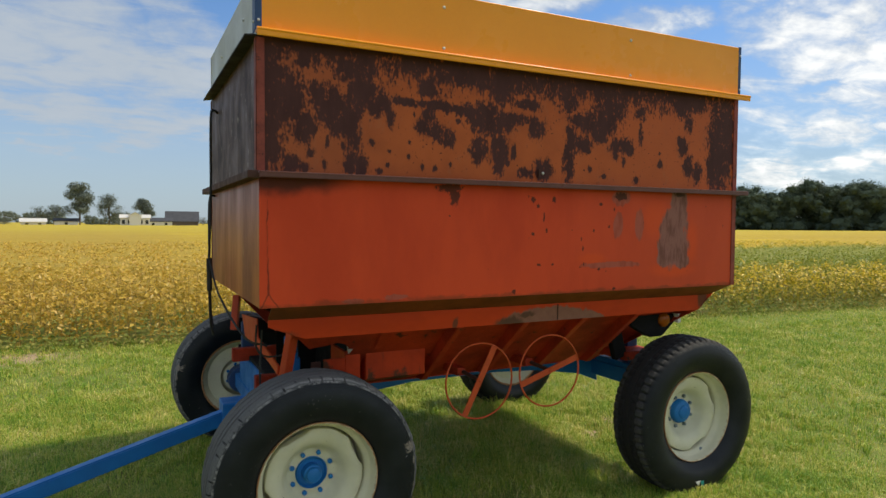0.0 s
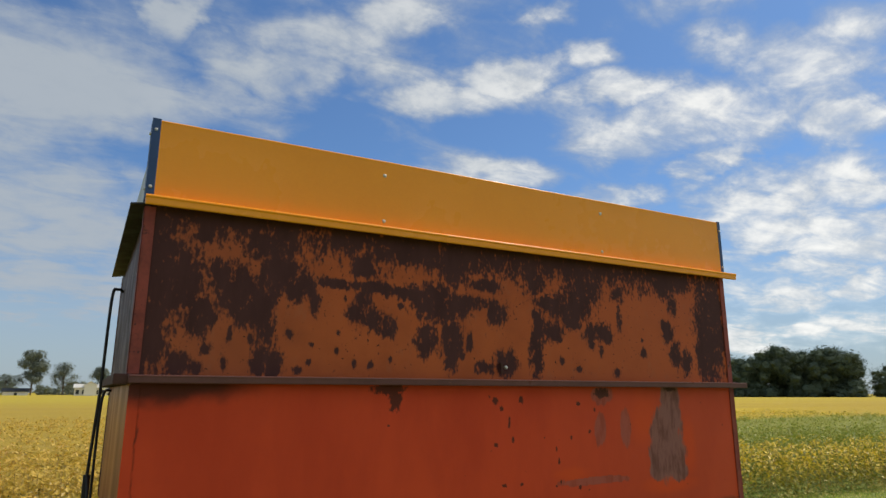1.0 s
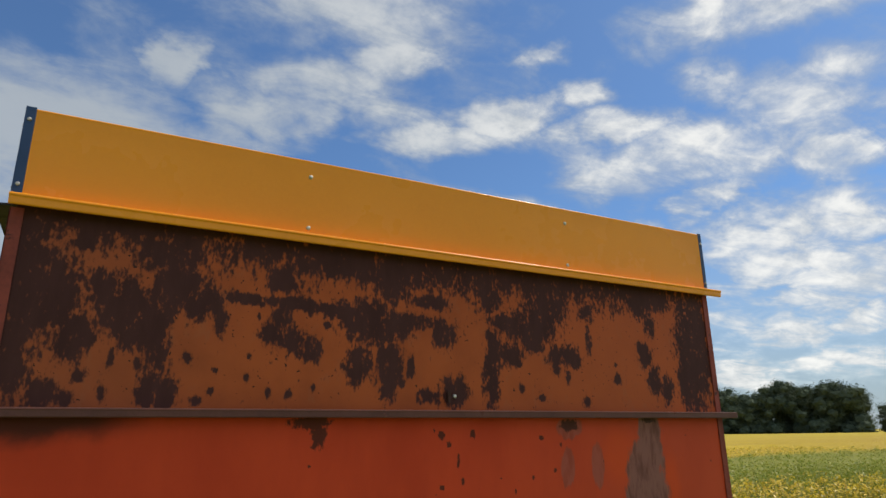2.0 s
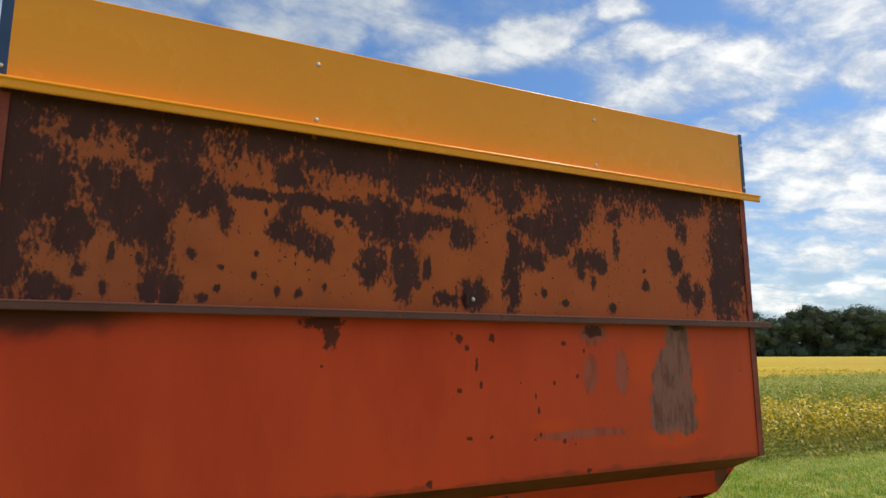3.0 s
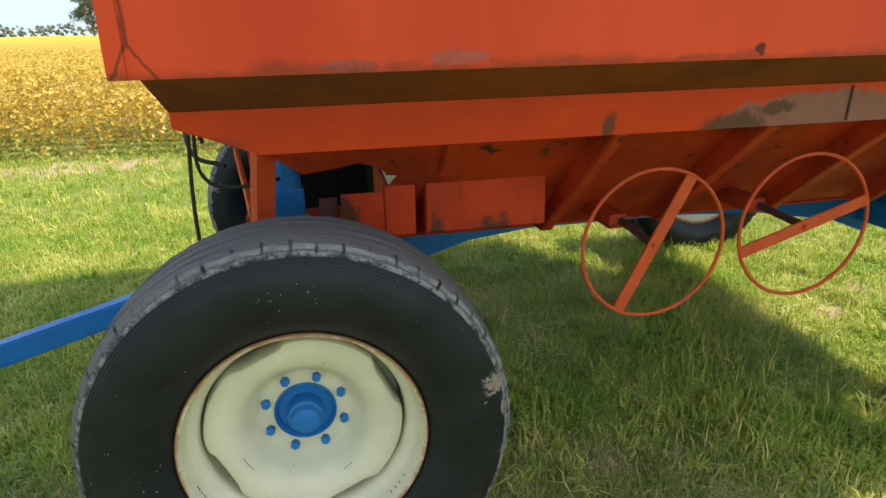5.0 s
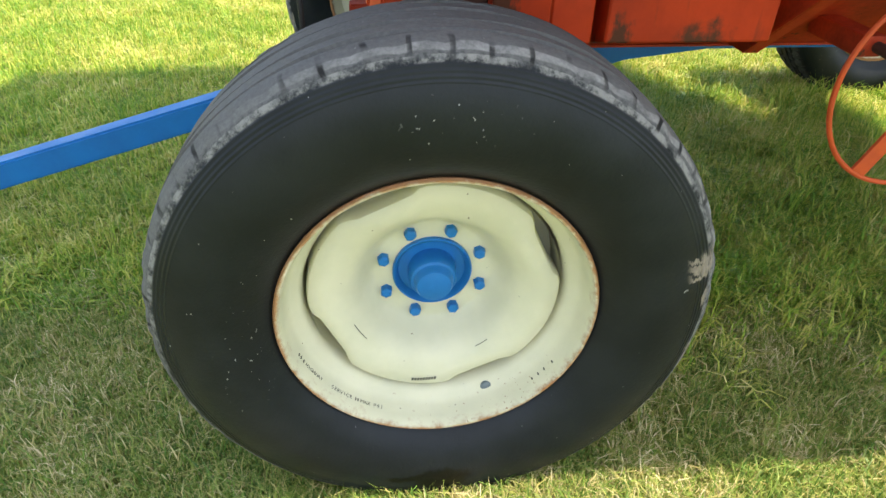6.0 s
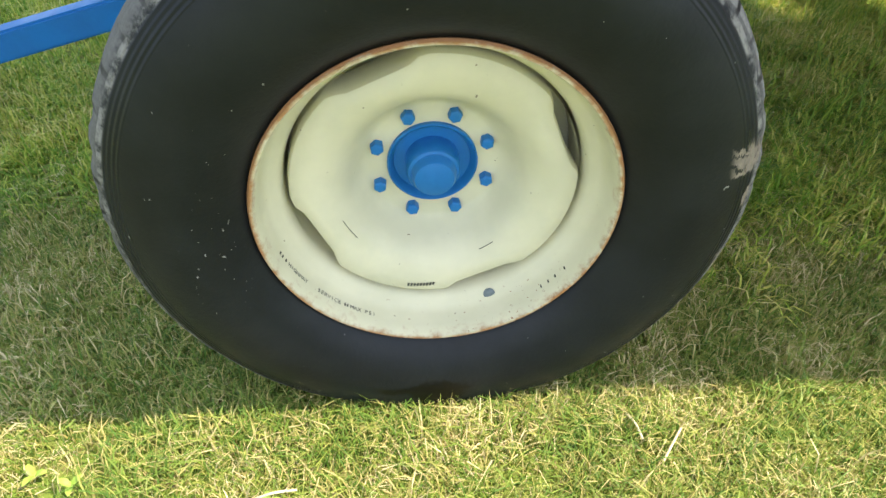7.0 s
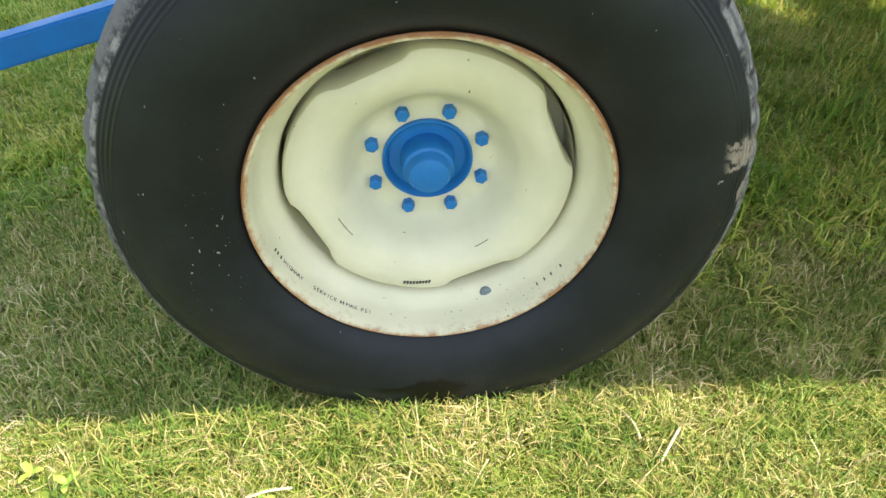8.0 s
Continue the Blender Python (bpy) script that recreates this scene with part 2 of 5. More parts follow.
def lower_side():
    m, t = material("orange_red_paint", 0.5, shine=0.14)
    v = t.coords()
    w = wavy(t, v, 0.012, 0.01)
    dark = [(1.54, 1.905, 0.08, 0.026), (1.57, 1.86, 0.032, 0.055), (2.05, 1.85, 0.018, 0.022), (2.08, 1.82, 0.012, 0.013), (2.19, 1.86, 0.015, 0.019), (2.02, 1.87, 0.007, 0.009), (2.52, 1.84, 0.012, 0.013), (2.62, 1.81, 0.007, 0.013),
            (2.58, 1.71, 0.010, 0.011), (2.05, 1.67, 0.009, 0.011), (2.47, 1.69, 0.007, 0.010), (2.38, 1.64, 0.007, 0.012), (2.39, 1.59, 0.006, 0.018), (2.09, 1.5, 0.013, 0.008), (2.18, 1.5, 0.011, 0.007), (1.54, 1.76, 0.007, 0.007),
            (2.4, 1.5, 0.007, 0.010), (2.51, 1.47, 0.010, 0.012), (2.14, 1.69, 0.007, 0.015), (2.12, 1.76, 0.006, 0.030), (1.93, 1.36, 0.015, 0.017), (2.62, 1.35, 0.012, 0.010), (2.67, 1.89, 0.053, 0.030), (3.13, 1.91, 0.049, 0.017)]
    grey = [(3.09, 1.65, 0.13, 0.21), (3.13, 1.87, 0.085, 0.1), (3.02, 1.52, 0.08, 0.06), (3.16, 1.51, 0.075, 0.06), (3.06, 1.58, 0.12, 0.1), (3.13, 1.6, 0.1, 0.12), (3.12, 1.76, 0.1, 0.12), (2.65, 1.72, 0.045, 0.08), (2.81, 1.72, 0.04, 0.1), (2.61, 1.49, 0.24, 0.02), (2.67, 1.88, 0.08, 0.05),
            (1.25, 1.36, 0.075, 0.016), (1.03, 1.35, 0.06, 0.014)]
    fresh = [(2.94, 1.77, 0.11, 0.13), (3.09, 1.45, 0.2, 0.05), (2.46, 1.53, 0.11, 0.03), (3.24, 1.62, 0.065, 0.15)]
    n = t.noise(t.mapped(v, (1, 1, 0.4)), 3.2, 5, 0.6)
    g = t.noise(v, 120.0, 3)
    c = t.mix(t.step(n, 0.35, 0.68), RED, (0.57, 0.056, 0.02))
    c = t.mix(t.math("MULTIPLY", t.step(v_x(t, v), 1.9, 3.4), 0.4), c, (0.5, 0.085, 0.035))
    c = t.mix(t.math("MULTIPLY", t.step(t.blobs(w, fresh), -0.3, 0.6), 0.75), c, BRIGHT)
    scuff = t.noise(t.mapped(v, (1, 1, 0.25)), 22.0, 5, 0.7)
    gm = t.step(t.math("ADD", t.blobs(w, grey), t.math("MULTIPLY", t.math("SUBTRACT", scuff, 0.5), 1.15)), 0.0, 0.2)
    c = t.mix(t.math("MULTIPLY", gm, t.step(v_x(t, v), 2.85, 2.95, 0.5, 0.88)), c, t.mix(t.step(scuff, 0.44, 0.64), PRIMER, (0.12, 0.062, 0.052)))
    # rust that creeps down from the joint and sits at the front corner
    creep = t.blobs(t.vec("ADD", v, t.vec("SCALE", t.vec("SUBTRACT", t.noise(v, 11.0, 4, colour=True), (0.5, 0.5, 0.5)), scale=0.07)), [(0.66, 1.93, 0.42, 0.1)])
    ragged = t.math("MULTIPLY", t.math("SUBTRACT", t.noise(t.mapped(v, (1, 1, 0.6)), 80.0, 4, 0.65), 0.5), 2.0)
    dm = t.math("MAXIMUM", t.math("MULTIPLY", t.step(t.math("ADD", t.blobs(w, dark), ragged), 0.0, 0.3), 0.88), t.math("MULTIPLY", t.step(creep, -0.1, 0.55), 0.9))
    # a crack that runs down beside the corner and forks at its foot
    x, z = v_x(t, w), v_z(t, v)
    drop = t.math("MAXIMUM", t.math("SUBTRACT", 1.4, z), 0.0)
    one = t.math("ABSOLUTE", t.math("SUBTRACT", t.math("SUBTRACT", x, 0.633), t.math("MULTIPLY", drop, 0.8)))
    two = t.math("ABSOLUTE", t.math("ADD", t.math("SUBTRACT", x, 0.633), t.math("MULTIPLY", drop, 0.5)))
    crack = t.math("MULTIPLY", t.step(t.math("MINIMUM", one, two), 0.0055, 0.0015), t.math("MULTIPLY", t.step(t.math("ADD", t.noise(t.mapped(v, (1, 1, 0.4)), 17.0, 3), t.step(z, 1.42, 1.62, 0.2, -0.06)), 0.38, 0.55), 0.65))
    dm = t.math("MAXIMUM", dm, crack)
    pits = t.math("MULTIPLY", t.step(t.noise(v, 30.0, 3, 0.5), 0.735, 0.75), t.step(v_x(t, v), 1.6, 2.4))
    grime = t.step(t.math("ADD", z, t.math("MULTIPLY", t.math("SUBTRACT", t.noise(t.mapped(v, (1, 1, 2)), 7.0, 5, 0.65), 0.5), 0.09)), 1.358, 1.335)
    c = t.mix(t.math("MULTIPLY", grime, 0.55), c, (0.11, 0.035, 0.016))
    c = t.mix(t.math("MAXIMUM", dm, pits), c, RUST)
    t.put(t.bsdf.inputs["Base Color"], c)
    t.put(t.bsdf.inputs["Roughness"], t.step(n, 0.3, 0.7, 0.46, 0.62))
    bumped(t, t.math("ADD", t.math("MULTIPLY", g, 0.3), t.noise(v, 4.0, 2)), 0.15, 0.006)
    return m


def v_x(t, v):
    n = t.nodes.new("ShaderNodeSeparateXYZ")
    t.put(n.inputs[0], v)
    return n.outputs[0]


def v_z(t, v):
    n = t.nodes.new("ShaderNodeSeparateXYZ")
    t.put(n.inputs[0], v)
    return n.outputs[2]


def v_y(t, v):
    n = t.nodes.new("ShaderNodeSeparateXYZ")
    t.put(n.inputs[0], v)
    return n.outputs[1]


M_UPPER, M_LOWER = upper_side(), lower_side()
M_RED = varied("orange_red_frame_paint", (0.58, 0.07, 0.02), (0.44, 0.05, 0.018), 0.5, 3.0, amount=0.8, spots=(0.16, 0.1, 0.08), spot_at=0.68)


def sill_paint():
    m, t = material("orange_red_sill_paint", 0.5, shine=0.18)
    v = t.coords()
    w = wavy(t, v, 0.02, 0.03)
    n = t.noise(t.mapped(v, (1, 1, 2.0)), 3.0, 5, 0.6)
    c = t.mix(t.step(n, 0.35, 0.68), (0.57, 0.05, 0.011), (0.47, 0.04, 0.01))
    worn = t.step(t.blobs(w, [(2.28, 1.15, 0.38, 0.1), (2.5, 1.16, 0.2, 0.05)]), 0.0, 0.12)
    c = t.mix(worn, c, t.mix(t.noise(v, 24.0, 5), (0.2, 0.08, 0.06), (0.3, 0.13, 0.098)))
    brown = t.math("MULTIPLY", t.step(t.blobs(w, [(2.0, 1.17, 0.12, 0.04), (1.66, 1.18, 0.025, 0.04), (3.52, 1.24, 0.06, 0.09), (2.12, 1.21, 0.08, 0.02), (0.72, 1.16, 0.1, 0.06)]), 0.0, 0.5), 0.85)
    c = t.mix(brown, c, (0.09, 0.04, 0.025))
    t.put(t.bsdf.inputs["Base Color"], c)
    bumped(t, t.noise(v, 60.0, 4), 0.15, 0.004)
    return m


M_SILL = sill_paint()
M_HOPPER = varied("dull_red_paint", (0.52, 0.046, 0.013), (0.22, 0.024, 0.009), 0.6, 3.4, amount=1.0, spots=(0.07, 0.022, 0.012), spot_at=0.62)
# browner than the sill: the underside's shade is put into this colour
M_UNDER = varied("shade_browned_paint", (0.23, 0.055, 0.014), (0.11, 0.034, 0.012), 0.7, 3.0, amount=1.0, bump=0.2, spots=(0.3, 0.06, 0.016), spot_at=0.66)
M_RIB = varied("red_rib_paint", (0.5, 0.048, 0.013), (0.34, 0.034, 0.012), 0.5, 5.0, amount=0.8, spots=(0.05, 0.024, 0.016), spot_at=0.63)


def chute_paint():
    """Red paint of the clean-out panels, with rust that has crept up from their feet."""
    m, t = material("red_chute_paint", 0.5, shine=0.18)
    v = t.coords()
    w = wavy(t, v, 0.03, 0.04)
    c = t.mix(t.step(t.noise(v, 5.0, 5, 0.6), 0.35, 0.68), (0.54, 0.047, 0.011), (0.38, 0.034, 0.01))
    rust = t.blobs(w, [(1.47, 0.82, 0.075, 0.085), (1.55, 0.79, 0.07, 0.035), (1.4, 0.79, 0.07, 0.03), (1.285, 0.86, 0.022, 0.06), (1.75, 0.775, 0.12, 0.02), (1.03, 0.92, 0.03, 0.06), (1.17, 0.77, 0.05, 0.02), (1.9, 0.775, 0.06, 0.02)])
    rust = t.step(t.math("ADD", rust, t.math("MULTIPLY", t.math("SUBTRACT", t.noise(v, 26.0, 5, 0.65), 0.5), 1.6)), -0.1, 0.5)
    c = t.mix(t.math("MULTIPLY", rust, 0.92), c, (0.06, 0.03, 0.018))
    streak = t.step(t.noise(t.mapped(v, (1, 1, 0.2)), 22.0, 4, 0.6), 0.6, 0.72)
    c = t.mix(t.math("MULTIPLY", streak, 0.5), c, (0.14, 0.03, 0.014))
    t.put(t.bsdf.inputs["Base Color"], c)
    bumped(t, t.noise(v, 50.0, 4), 0.2, 0.004)
    return m


M_CHUTE = chute_paint()
M_RUST = varied("brown_rust", (0.085, 0.035, 0.027), (0.04, 0.02, 0.015), 0.7, 9.0, bump=0.4)
M_RAIL = varied("rusty_rail_paint", (0.14, 0.052, 0.042), (0.07, 0.028, 0.024), 0.34, 7.0, bump=0.3, spots=(0.3, 0.1, 0.06), spot_at=0.7)
M_FADED = varied("faded_red_angle_paint", (0.3, 0.06, 0.04), (0.17, 0.04, 0.03), 0.6, 9.0, amount=0.9, spots=(0.06, 0.025, 0.02), spot_at=0.6)
M_YELLOW = varied("golden_yellow_paint", (0.92, 0.335, 0.026), (0.84, 0.285, 0.022), 0.3, 1.6, amount=0.6, bump=0.06)
M_GALV = varied("galvanised_sheet", (0.55, 0.55, 0.53), (0.36, 0.35, 0.33), 0.5, 4.0, metal=0.2, bump=0.1)
M_FRONT = varied("weathered_front_sheet", (0.12, 0.055, 0.04), (0.03, 0.015, 0.013), 0.55, 5.0, amount=1.0, bump=0.15, stretch=(1, 1, 0.6), spots=(0.25, 0.185, 0.145), spot_at=0.6)
M_FRONT_LOW = varied("faded_front_paint", (0.4, 0.09, 0.045), (0.15, 0.034, 0.02), 0.36, 3.6, amount=1.0, stretch=(1, 1, 0.3), bump=0.06, spots=(0.4, 0.24, 0.16), spot_at=0.64)
M_BLUE = varied("blue_gear_paint", (0.005, 0.16, 0.45), (0.005, 0.125, 0.37), 0.36, 8.0, amount=0.6, bump=0.08)
M_NAVY = varied("dark_blue_post_paint", (0.03, 0.07, 0.17), (0.02, 0.05, 0.12), 0.45, 8.0, amount=0.5)
M_BOLT = varied("bright_bolt_steel", (0.62, 0.6, 0.56), (0.4, 0.38, 0.34), 0.35, 40.0, metal=0.8)
M_BLACK = varied("black_rubber_hose", (0.02, 0.02, 0.02), (0.035, 0.03, 0.028), 0.6, 20.0)
M_BLACK_STEEL = varied("black_steel", (0.02, 0.02, 0.021), (0.045, 0.035, 0.03), 0.5, 14.0)
# near-black: deep shade put into hopper recess parts; also the black lamp bracket
M_STEEL_AND_SHADE = varied("black_steel_and_shade", (0.006, 0.006, 0.006), (0.013, 0.011, 0.01), 0.9, 14.0)
M_AMBER, _t = material("amber_lens", 0.2)
_t.bsdf.inputs["Base Color"].default_value = (0.32, 0.075, 0.005, 1)
M_HANDLE = varied("orange_handle_paint", (0.55, 0.08, 0.022), (0.4, 0.06, 0.02), 0.5, 14.0, amount=0.7, spots=(0.14, 0.06, 0.04), spot_at=0.68)
M_WHITE_TAG = varied("white_sticker", (0.7, 0.7, 0.68), (0.5, 0.5, 0.48), 0.5, 20.0)
M_DECAL = varied("dark_stencil_ink", (0.05, 0.05, 0.045), (0.09, 0.09, 0.08), 0.6, 60.0)


def cream():
    m, t = material("cream_wheel_paint", 0.42)
    v = t.coords()
    r = t.vec("LENGTH", t.vec("MULTIPLY", v, (1, 0, 1)))
    n = t.noise(v, 7.0, 5, 0.6)
    c = t.mix(t.step(n, 0.3, 0.7), (0.66, 0.63, 0.47), (0.58, 0.56, 0.41))
    edge = t.math("ADD", r, t.math("MULTIPLY", t.math("SUBTRACT", t.noise(v, 38.0, 6, 0.7), 0.5), 0.025))
    c = t.mix(t.math("MULTIPLY", t.step(edge, 0.2795, 0.2895), 0.95), c, (0.34, 0.15, 0.06))
    lower = t.step(v_z(t, v), -0.1, -0.25)
    chips = t.math("MULTIPLY", t.step(t.math("ADD", t.noise(v, 130.0, 3, 0.6), t.step(v_x(t, v), 0.0, 0.12, 0.0, 0.05)), 0.7, 0.72), t.math("MULTIPLY", lower, t.step(r, 0.25, 0.28)))
    c = t.mix(chips, c, (0.25, 0.1, 0.04))
    specks = t.step(t.noise(v, 75.0, 2), 0.76, 0.77)
    c = t.mix(specks, c, (0.16, 0.12, 0.08))
    t.put(t.bsdf.inputs["Base Color"], c)
    bumped(t, t.noise(v, 30.0, 3), 0.08, 0.004)
    return m


def rubber(name, torn):
    m, t = material(name, 0.45, shine=0.24)
    v = t.coords()
    r = t.vec("LENGTH", t.vec("MULTIPLY", v, (1, 0, 1)))
    n = t.noise(v, 8.0, 5, 0.6)
    g = t.noise(v, 140.0, 4, 0.65)
    c = t.mix(t.step(n, 0.3, 0.7), (0.0068, 0.009, 0.0115), (0.0128, 0.0158, 0.019))
    sep = t.nodes.new("ShaderNodeSeparateXYZ")
    t.put(sep.inputs[0], v)
    across = t.math("ABSOLUTE", sep.outputs[1])
    tread = t.step(t.math("ADD", r, t.math("MULTIPLY", t.math("SUBTRACT", g, 0.5), 0.02)), 0.478, 0.492)
    c = t.mix(tread, c, t.mix(g, (0.06, 0.06, 0.062), (0.15, 0.148, 0.145)) if torn else t.mix(g, (0.01, 0.01, 0.0105), (0.035, 0.034, 0.033)))
    ring = t.math("MULTIPLY", t.math("MULTIPLY", tread, t.math("MULTIPLY", t.step(across, 0.108, 0.111), t.step(across, 0.1225, 0.12))), t.step(t.noise(v, 26.0, 4, 0.7), 0.25, 0.65))
    if torn:  # fainter towards -x and the foot
        ring = t.math("MULTIPLY", ring, t.step(t.math("ADD", sep.outputs[0], t.math("MULTIPLY", sep.outputs[2], 0.8)), 0.0, 0.36, 0.15, 1.0))
    if not torn:  # the block tread: grey worn lug faces
        ring = t.math("MULTIPLY", t.math("MULTIPLY", t.step(r, 0.489, 0.494), t.step(across, 0.07, 0.085)), t.step(t.noise(v, 20.0, 4, 0.7), 0.2, 0.5, 0.6, 1.0))
    turn = t.math("FRACT", t.math("ADD", t.math("MULTIPLY", t.math("ARCTAN2", sep.outputs[0], sep.outputs[2]), 54 / 6.28319), t.math("MULTIPLY", t.noise(v, 6.0, 2), 0.8)))
    notch = t.math("MULTIPLY", t.step(t.math("ABSOLUTE", t.math("SUBTRACT", turn, 0.5)), 0.1, 0.04), t.math("MULTIPLY", tread, t.step(across, 0.085, 0.098, 0.0, 1.0 if torn else 0.0)))
    notch = t.math("MULTIPLY", notch, t.step(t.noise(v, 9.0, 3, 0.6), 0.42, 0.58))
    c = t.mix(t.math("MULTIPLY", ring, 0.85), c, t.mix(g, (0.12, 0.117, 0.114), (0.38, 0.372, 0.36)) if torn else t.mix(g, (0.015, 0.015, 0.015), (0.1, 0.098, 0.094)))
    if torn:  # a second, thinner worn line beside it
        line = t.math("MULTIPLY", t.math("MULTIPLY", t.step(across, 0.1255, 0.127), t.step(across, 0.1345, 0.132)), t.math("MULTIPLY", t.step(r, 0.47, 0.478), t.step(t.noise(v, 34.0, 4, 0.7), 0.4, 0.62)))
        c = t.mix(line, c, (0.22, 0.215, 0.205))
    c = t.mix(notch, c, (0.012, 0.012, 0.012))
    if torn:
        tear = t.blobs(wavy(t, v, 0.03, 0.02), [(0.458, 0.125, 0.018, 0.036), (0.436, 0.12, 0.03, 0.01), (0.44, 0.1, 0.03, 0.006), (0.43, 0.135, 0.03, 0.005), (0.472, 0.05, 0.006, 0.03), (0.474, -0.1, 0.006, 0.04), (0.446, -0.19, 0.007, 0.02)])
        tear = t.math("MULTIPLY", t.step(tear, 0.0, 0.4), t.step(r, 0.43, 0.45))
        c = t.mix(tear, c, t.mix(g, (0.1, 0.085, 0.07), (0.36, 0.3, 0.25)))
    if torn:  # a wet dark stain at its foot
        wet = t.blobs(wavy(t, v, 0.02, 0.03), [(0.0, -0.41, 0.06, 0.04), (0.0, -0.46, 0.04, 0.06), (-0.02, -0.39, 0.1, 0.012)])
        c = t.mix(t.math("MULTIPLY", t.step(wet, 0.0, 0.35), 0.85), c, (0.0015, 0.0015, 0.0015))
    scuffs = t.step(t.noise(t.mapped(v, (1, 1, 0.6)), 120.0, 2, 0.4), 0.775, 0.785)
    if torn:  # clusters of small pale nicks
        near = t.step(t.blobs(v, [(-0.345, -0.05, 0.05, 0.16), (0.02, 0.4, 0.1, 0.05)]), 0.0, 0.5)
        nick = t.step(t.noise(t.mapped(v, (1, 1, 0.7)), 150.0, 2, 0.4), 0.7, 0.72)
        scuffs = t.math("MAXIMUM", scuffs, t.math("MULTIPLY", near, nick))
    c = t.mix(scuffs, c, (0.25, 0.25, 0.25))
    t.put(t.bsdf.inputs["Base Color"], c)
    t.put(t.bsdf.inputs["Roughness"], t.step(r, 0.46, 0.5, 0.42, 0.8))
    rings = t.nodes.new("ShaderNodeMath")
    rings.operation = "SINE"
    t.put(rings.inputs[0], t.math("MULTIPLY", r, 900.0))
    ridge = t.math("MULTIPLY", rings.outputs[0], t.math("MULTIPLY", t.step(r, 0.452, 0.456), t.step(r, 0.484, 0.48)))
    bumped(t, t.math("SUBTRACT", t.math("ADD", t.math("MULTIPLY", g, 0.5), t.math("MULTIPLY", ridge, 0.5)), t.math("MULTIPLY", notch, 1.2)), 0.4, 0.003)
    return m


M_CREAM, M_RUBBER, M_TORN = cream(), rubber("black_tyre_rubber", False), rubber("torn_tyre_rubber", True)


def island_mix(name, colours, rough=0.6, scale=0.8, through_light=0.0, chance=0.62, tint=None, less=0.0, shine=0.25):
    """Blades and leaves: a colour by chance for each, drifting in patches."""
    m, t = material(name, rough, shine=shine)
    rnd = t.nodes.new("ShaderNodeNewGeometry").outputs["Random Per Island"]
    ramp = t.nodes.new("ShaderNodeValToRGB")
    ramp.color_ramp.interpolation = "LINEAR"
    while len(ramp.color_ramp.elements) < len(colours):
        ramp.color_ramp.elements.new(0.5)
    for i, (e, c) in enumerate(zip(ramp.color_ramp.elements, colours)):
        e.position, e.color = i / (len(colours) - 1), (*c, 1)
    patch = t.noise(t.coords(), scale, 4, 0.6)
    t.put(ramp.inputs[0], t.math("ADD", t.math("MULTIPLY", rnd, chance), t.math("SUBTRACT", t.math("MULTIPLY", patch, 1.5), 0.33 + chance / 2 + less), clamp=True))
    col = tint(t, t.coords(), ramp.outputs[0]) if tint else ramp.outputs[0]
    t.put(t.bsdf.inputs["Base Color"], col)
    if through_light:
        tr = t.nodes.new("ShaderNodeBsdfTranslucent")
        t.put(tr.inputs[0], col)
        mx = t.nodes.new("ShaderNodeMixShader")
        mx.inputs[0].default_value = through_light
        t.links.new(t.bsdf.outputs[0], mx.inputs[1])
        t.links.new(tr.outputs[0], mx.inputs[2])
        t.links.new(mx.outputs[0], t.nodes["Material Output"].inputs[0])
    return m


def field_tint(t, v, c, tan=(0.58, 0.37, 0.09), green=(0.2, 0.28, 0.05)):
    """The field is riper and tan towards -x; a greener strip runs through it further out on the other side."""
    x = t.math("ADD", v_x(t, v), t.math("MULTIPLY", t.math("SUBTRACT", t.noise(v, 0.5, 4), 0.5), 6.0))
    y = t.math("ADD", v_y(t, v), t.math("MULTIPLY", t.math("SUBTRACT", t.noise(v, 0.35, 4), 0.5), 5.0))
    c = t.mix(t.math("MULTIPLY", t.step(x, 6.0, 0.5), 0.6), c, tan)
    c = t.mix(t.math("MULTIPLY", t.math("MULTIPLY", t.step(v_z(t, v), 0.55, 0.2), t.step(x, 3.0, 7.0)), 0.55), c, (0.2, 0.24, 0.05))  # lower leaves are still green there
    deep = t.math("SUBTRACT", t.math("ADD", v_y(t, v), t.math("MULTIPLY", v_x(t, v), 0.12)), 10.1)  # how far into the field
    deep = t.math("ADD", deep, t.math("MULTIPLY", t.math("SUBTRACT", t.noise(v, 0.8, 4), 0.5), 1.6))
    strip = t.math("MULTIPLY", t.math("MULTIPLY", t.step(deep, 1.3, 2.2), t.step(y, 22.5, 19.0)), t.step(x, 6.0, 9.0))
    return t.mix(t.math("MULTIPLY", strip, 0.8), c, green)


M_BLADE = island_mix("mown_grass_blades", [(0.09, 0.19, 0.033), (0.19, 0.3, 0.055), (0.33, 0.38, 0.09), (0.5, 0.42, 0.17), (0.8, 0.67, 0.43)], 0.42, 3.0, 0.3, 1.0, None, -0.03, 0.32)
M_TURF = island_mix("green_turf_blades", [(0.16, 0.33, 0.04), (0.3, 0.45, 0.06), (0.46, 0.53, 0.09), (0.65, 0.6, 0.17), (0.85, 0.74, 0.34)], 0.42, 2.2, 0.35, 0.95, None, 0.03, 0.35)
M_BEAN = island_mix("ripening_bean_leaves", [(0.19, 0.22, 0.03), (0.55, 0.44, 0.05), (0.76, 0.55, 0.06), (0.86, 0.67, 0.16), (0.62, 0.42, 0.14)], 0.4, 0.35, 0.34, 1.0, field_tint)
M_WEED = island_mix("edge_weeds", [(0.14, 0.22, 0.04), (0.26, 0.31, 0.07), (0.45, 0.4, 0.12), (0.58, 0.47, 0.18)], 0.6, 0.8, 0.35)
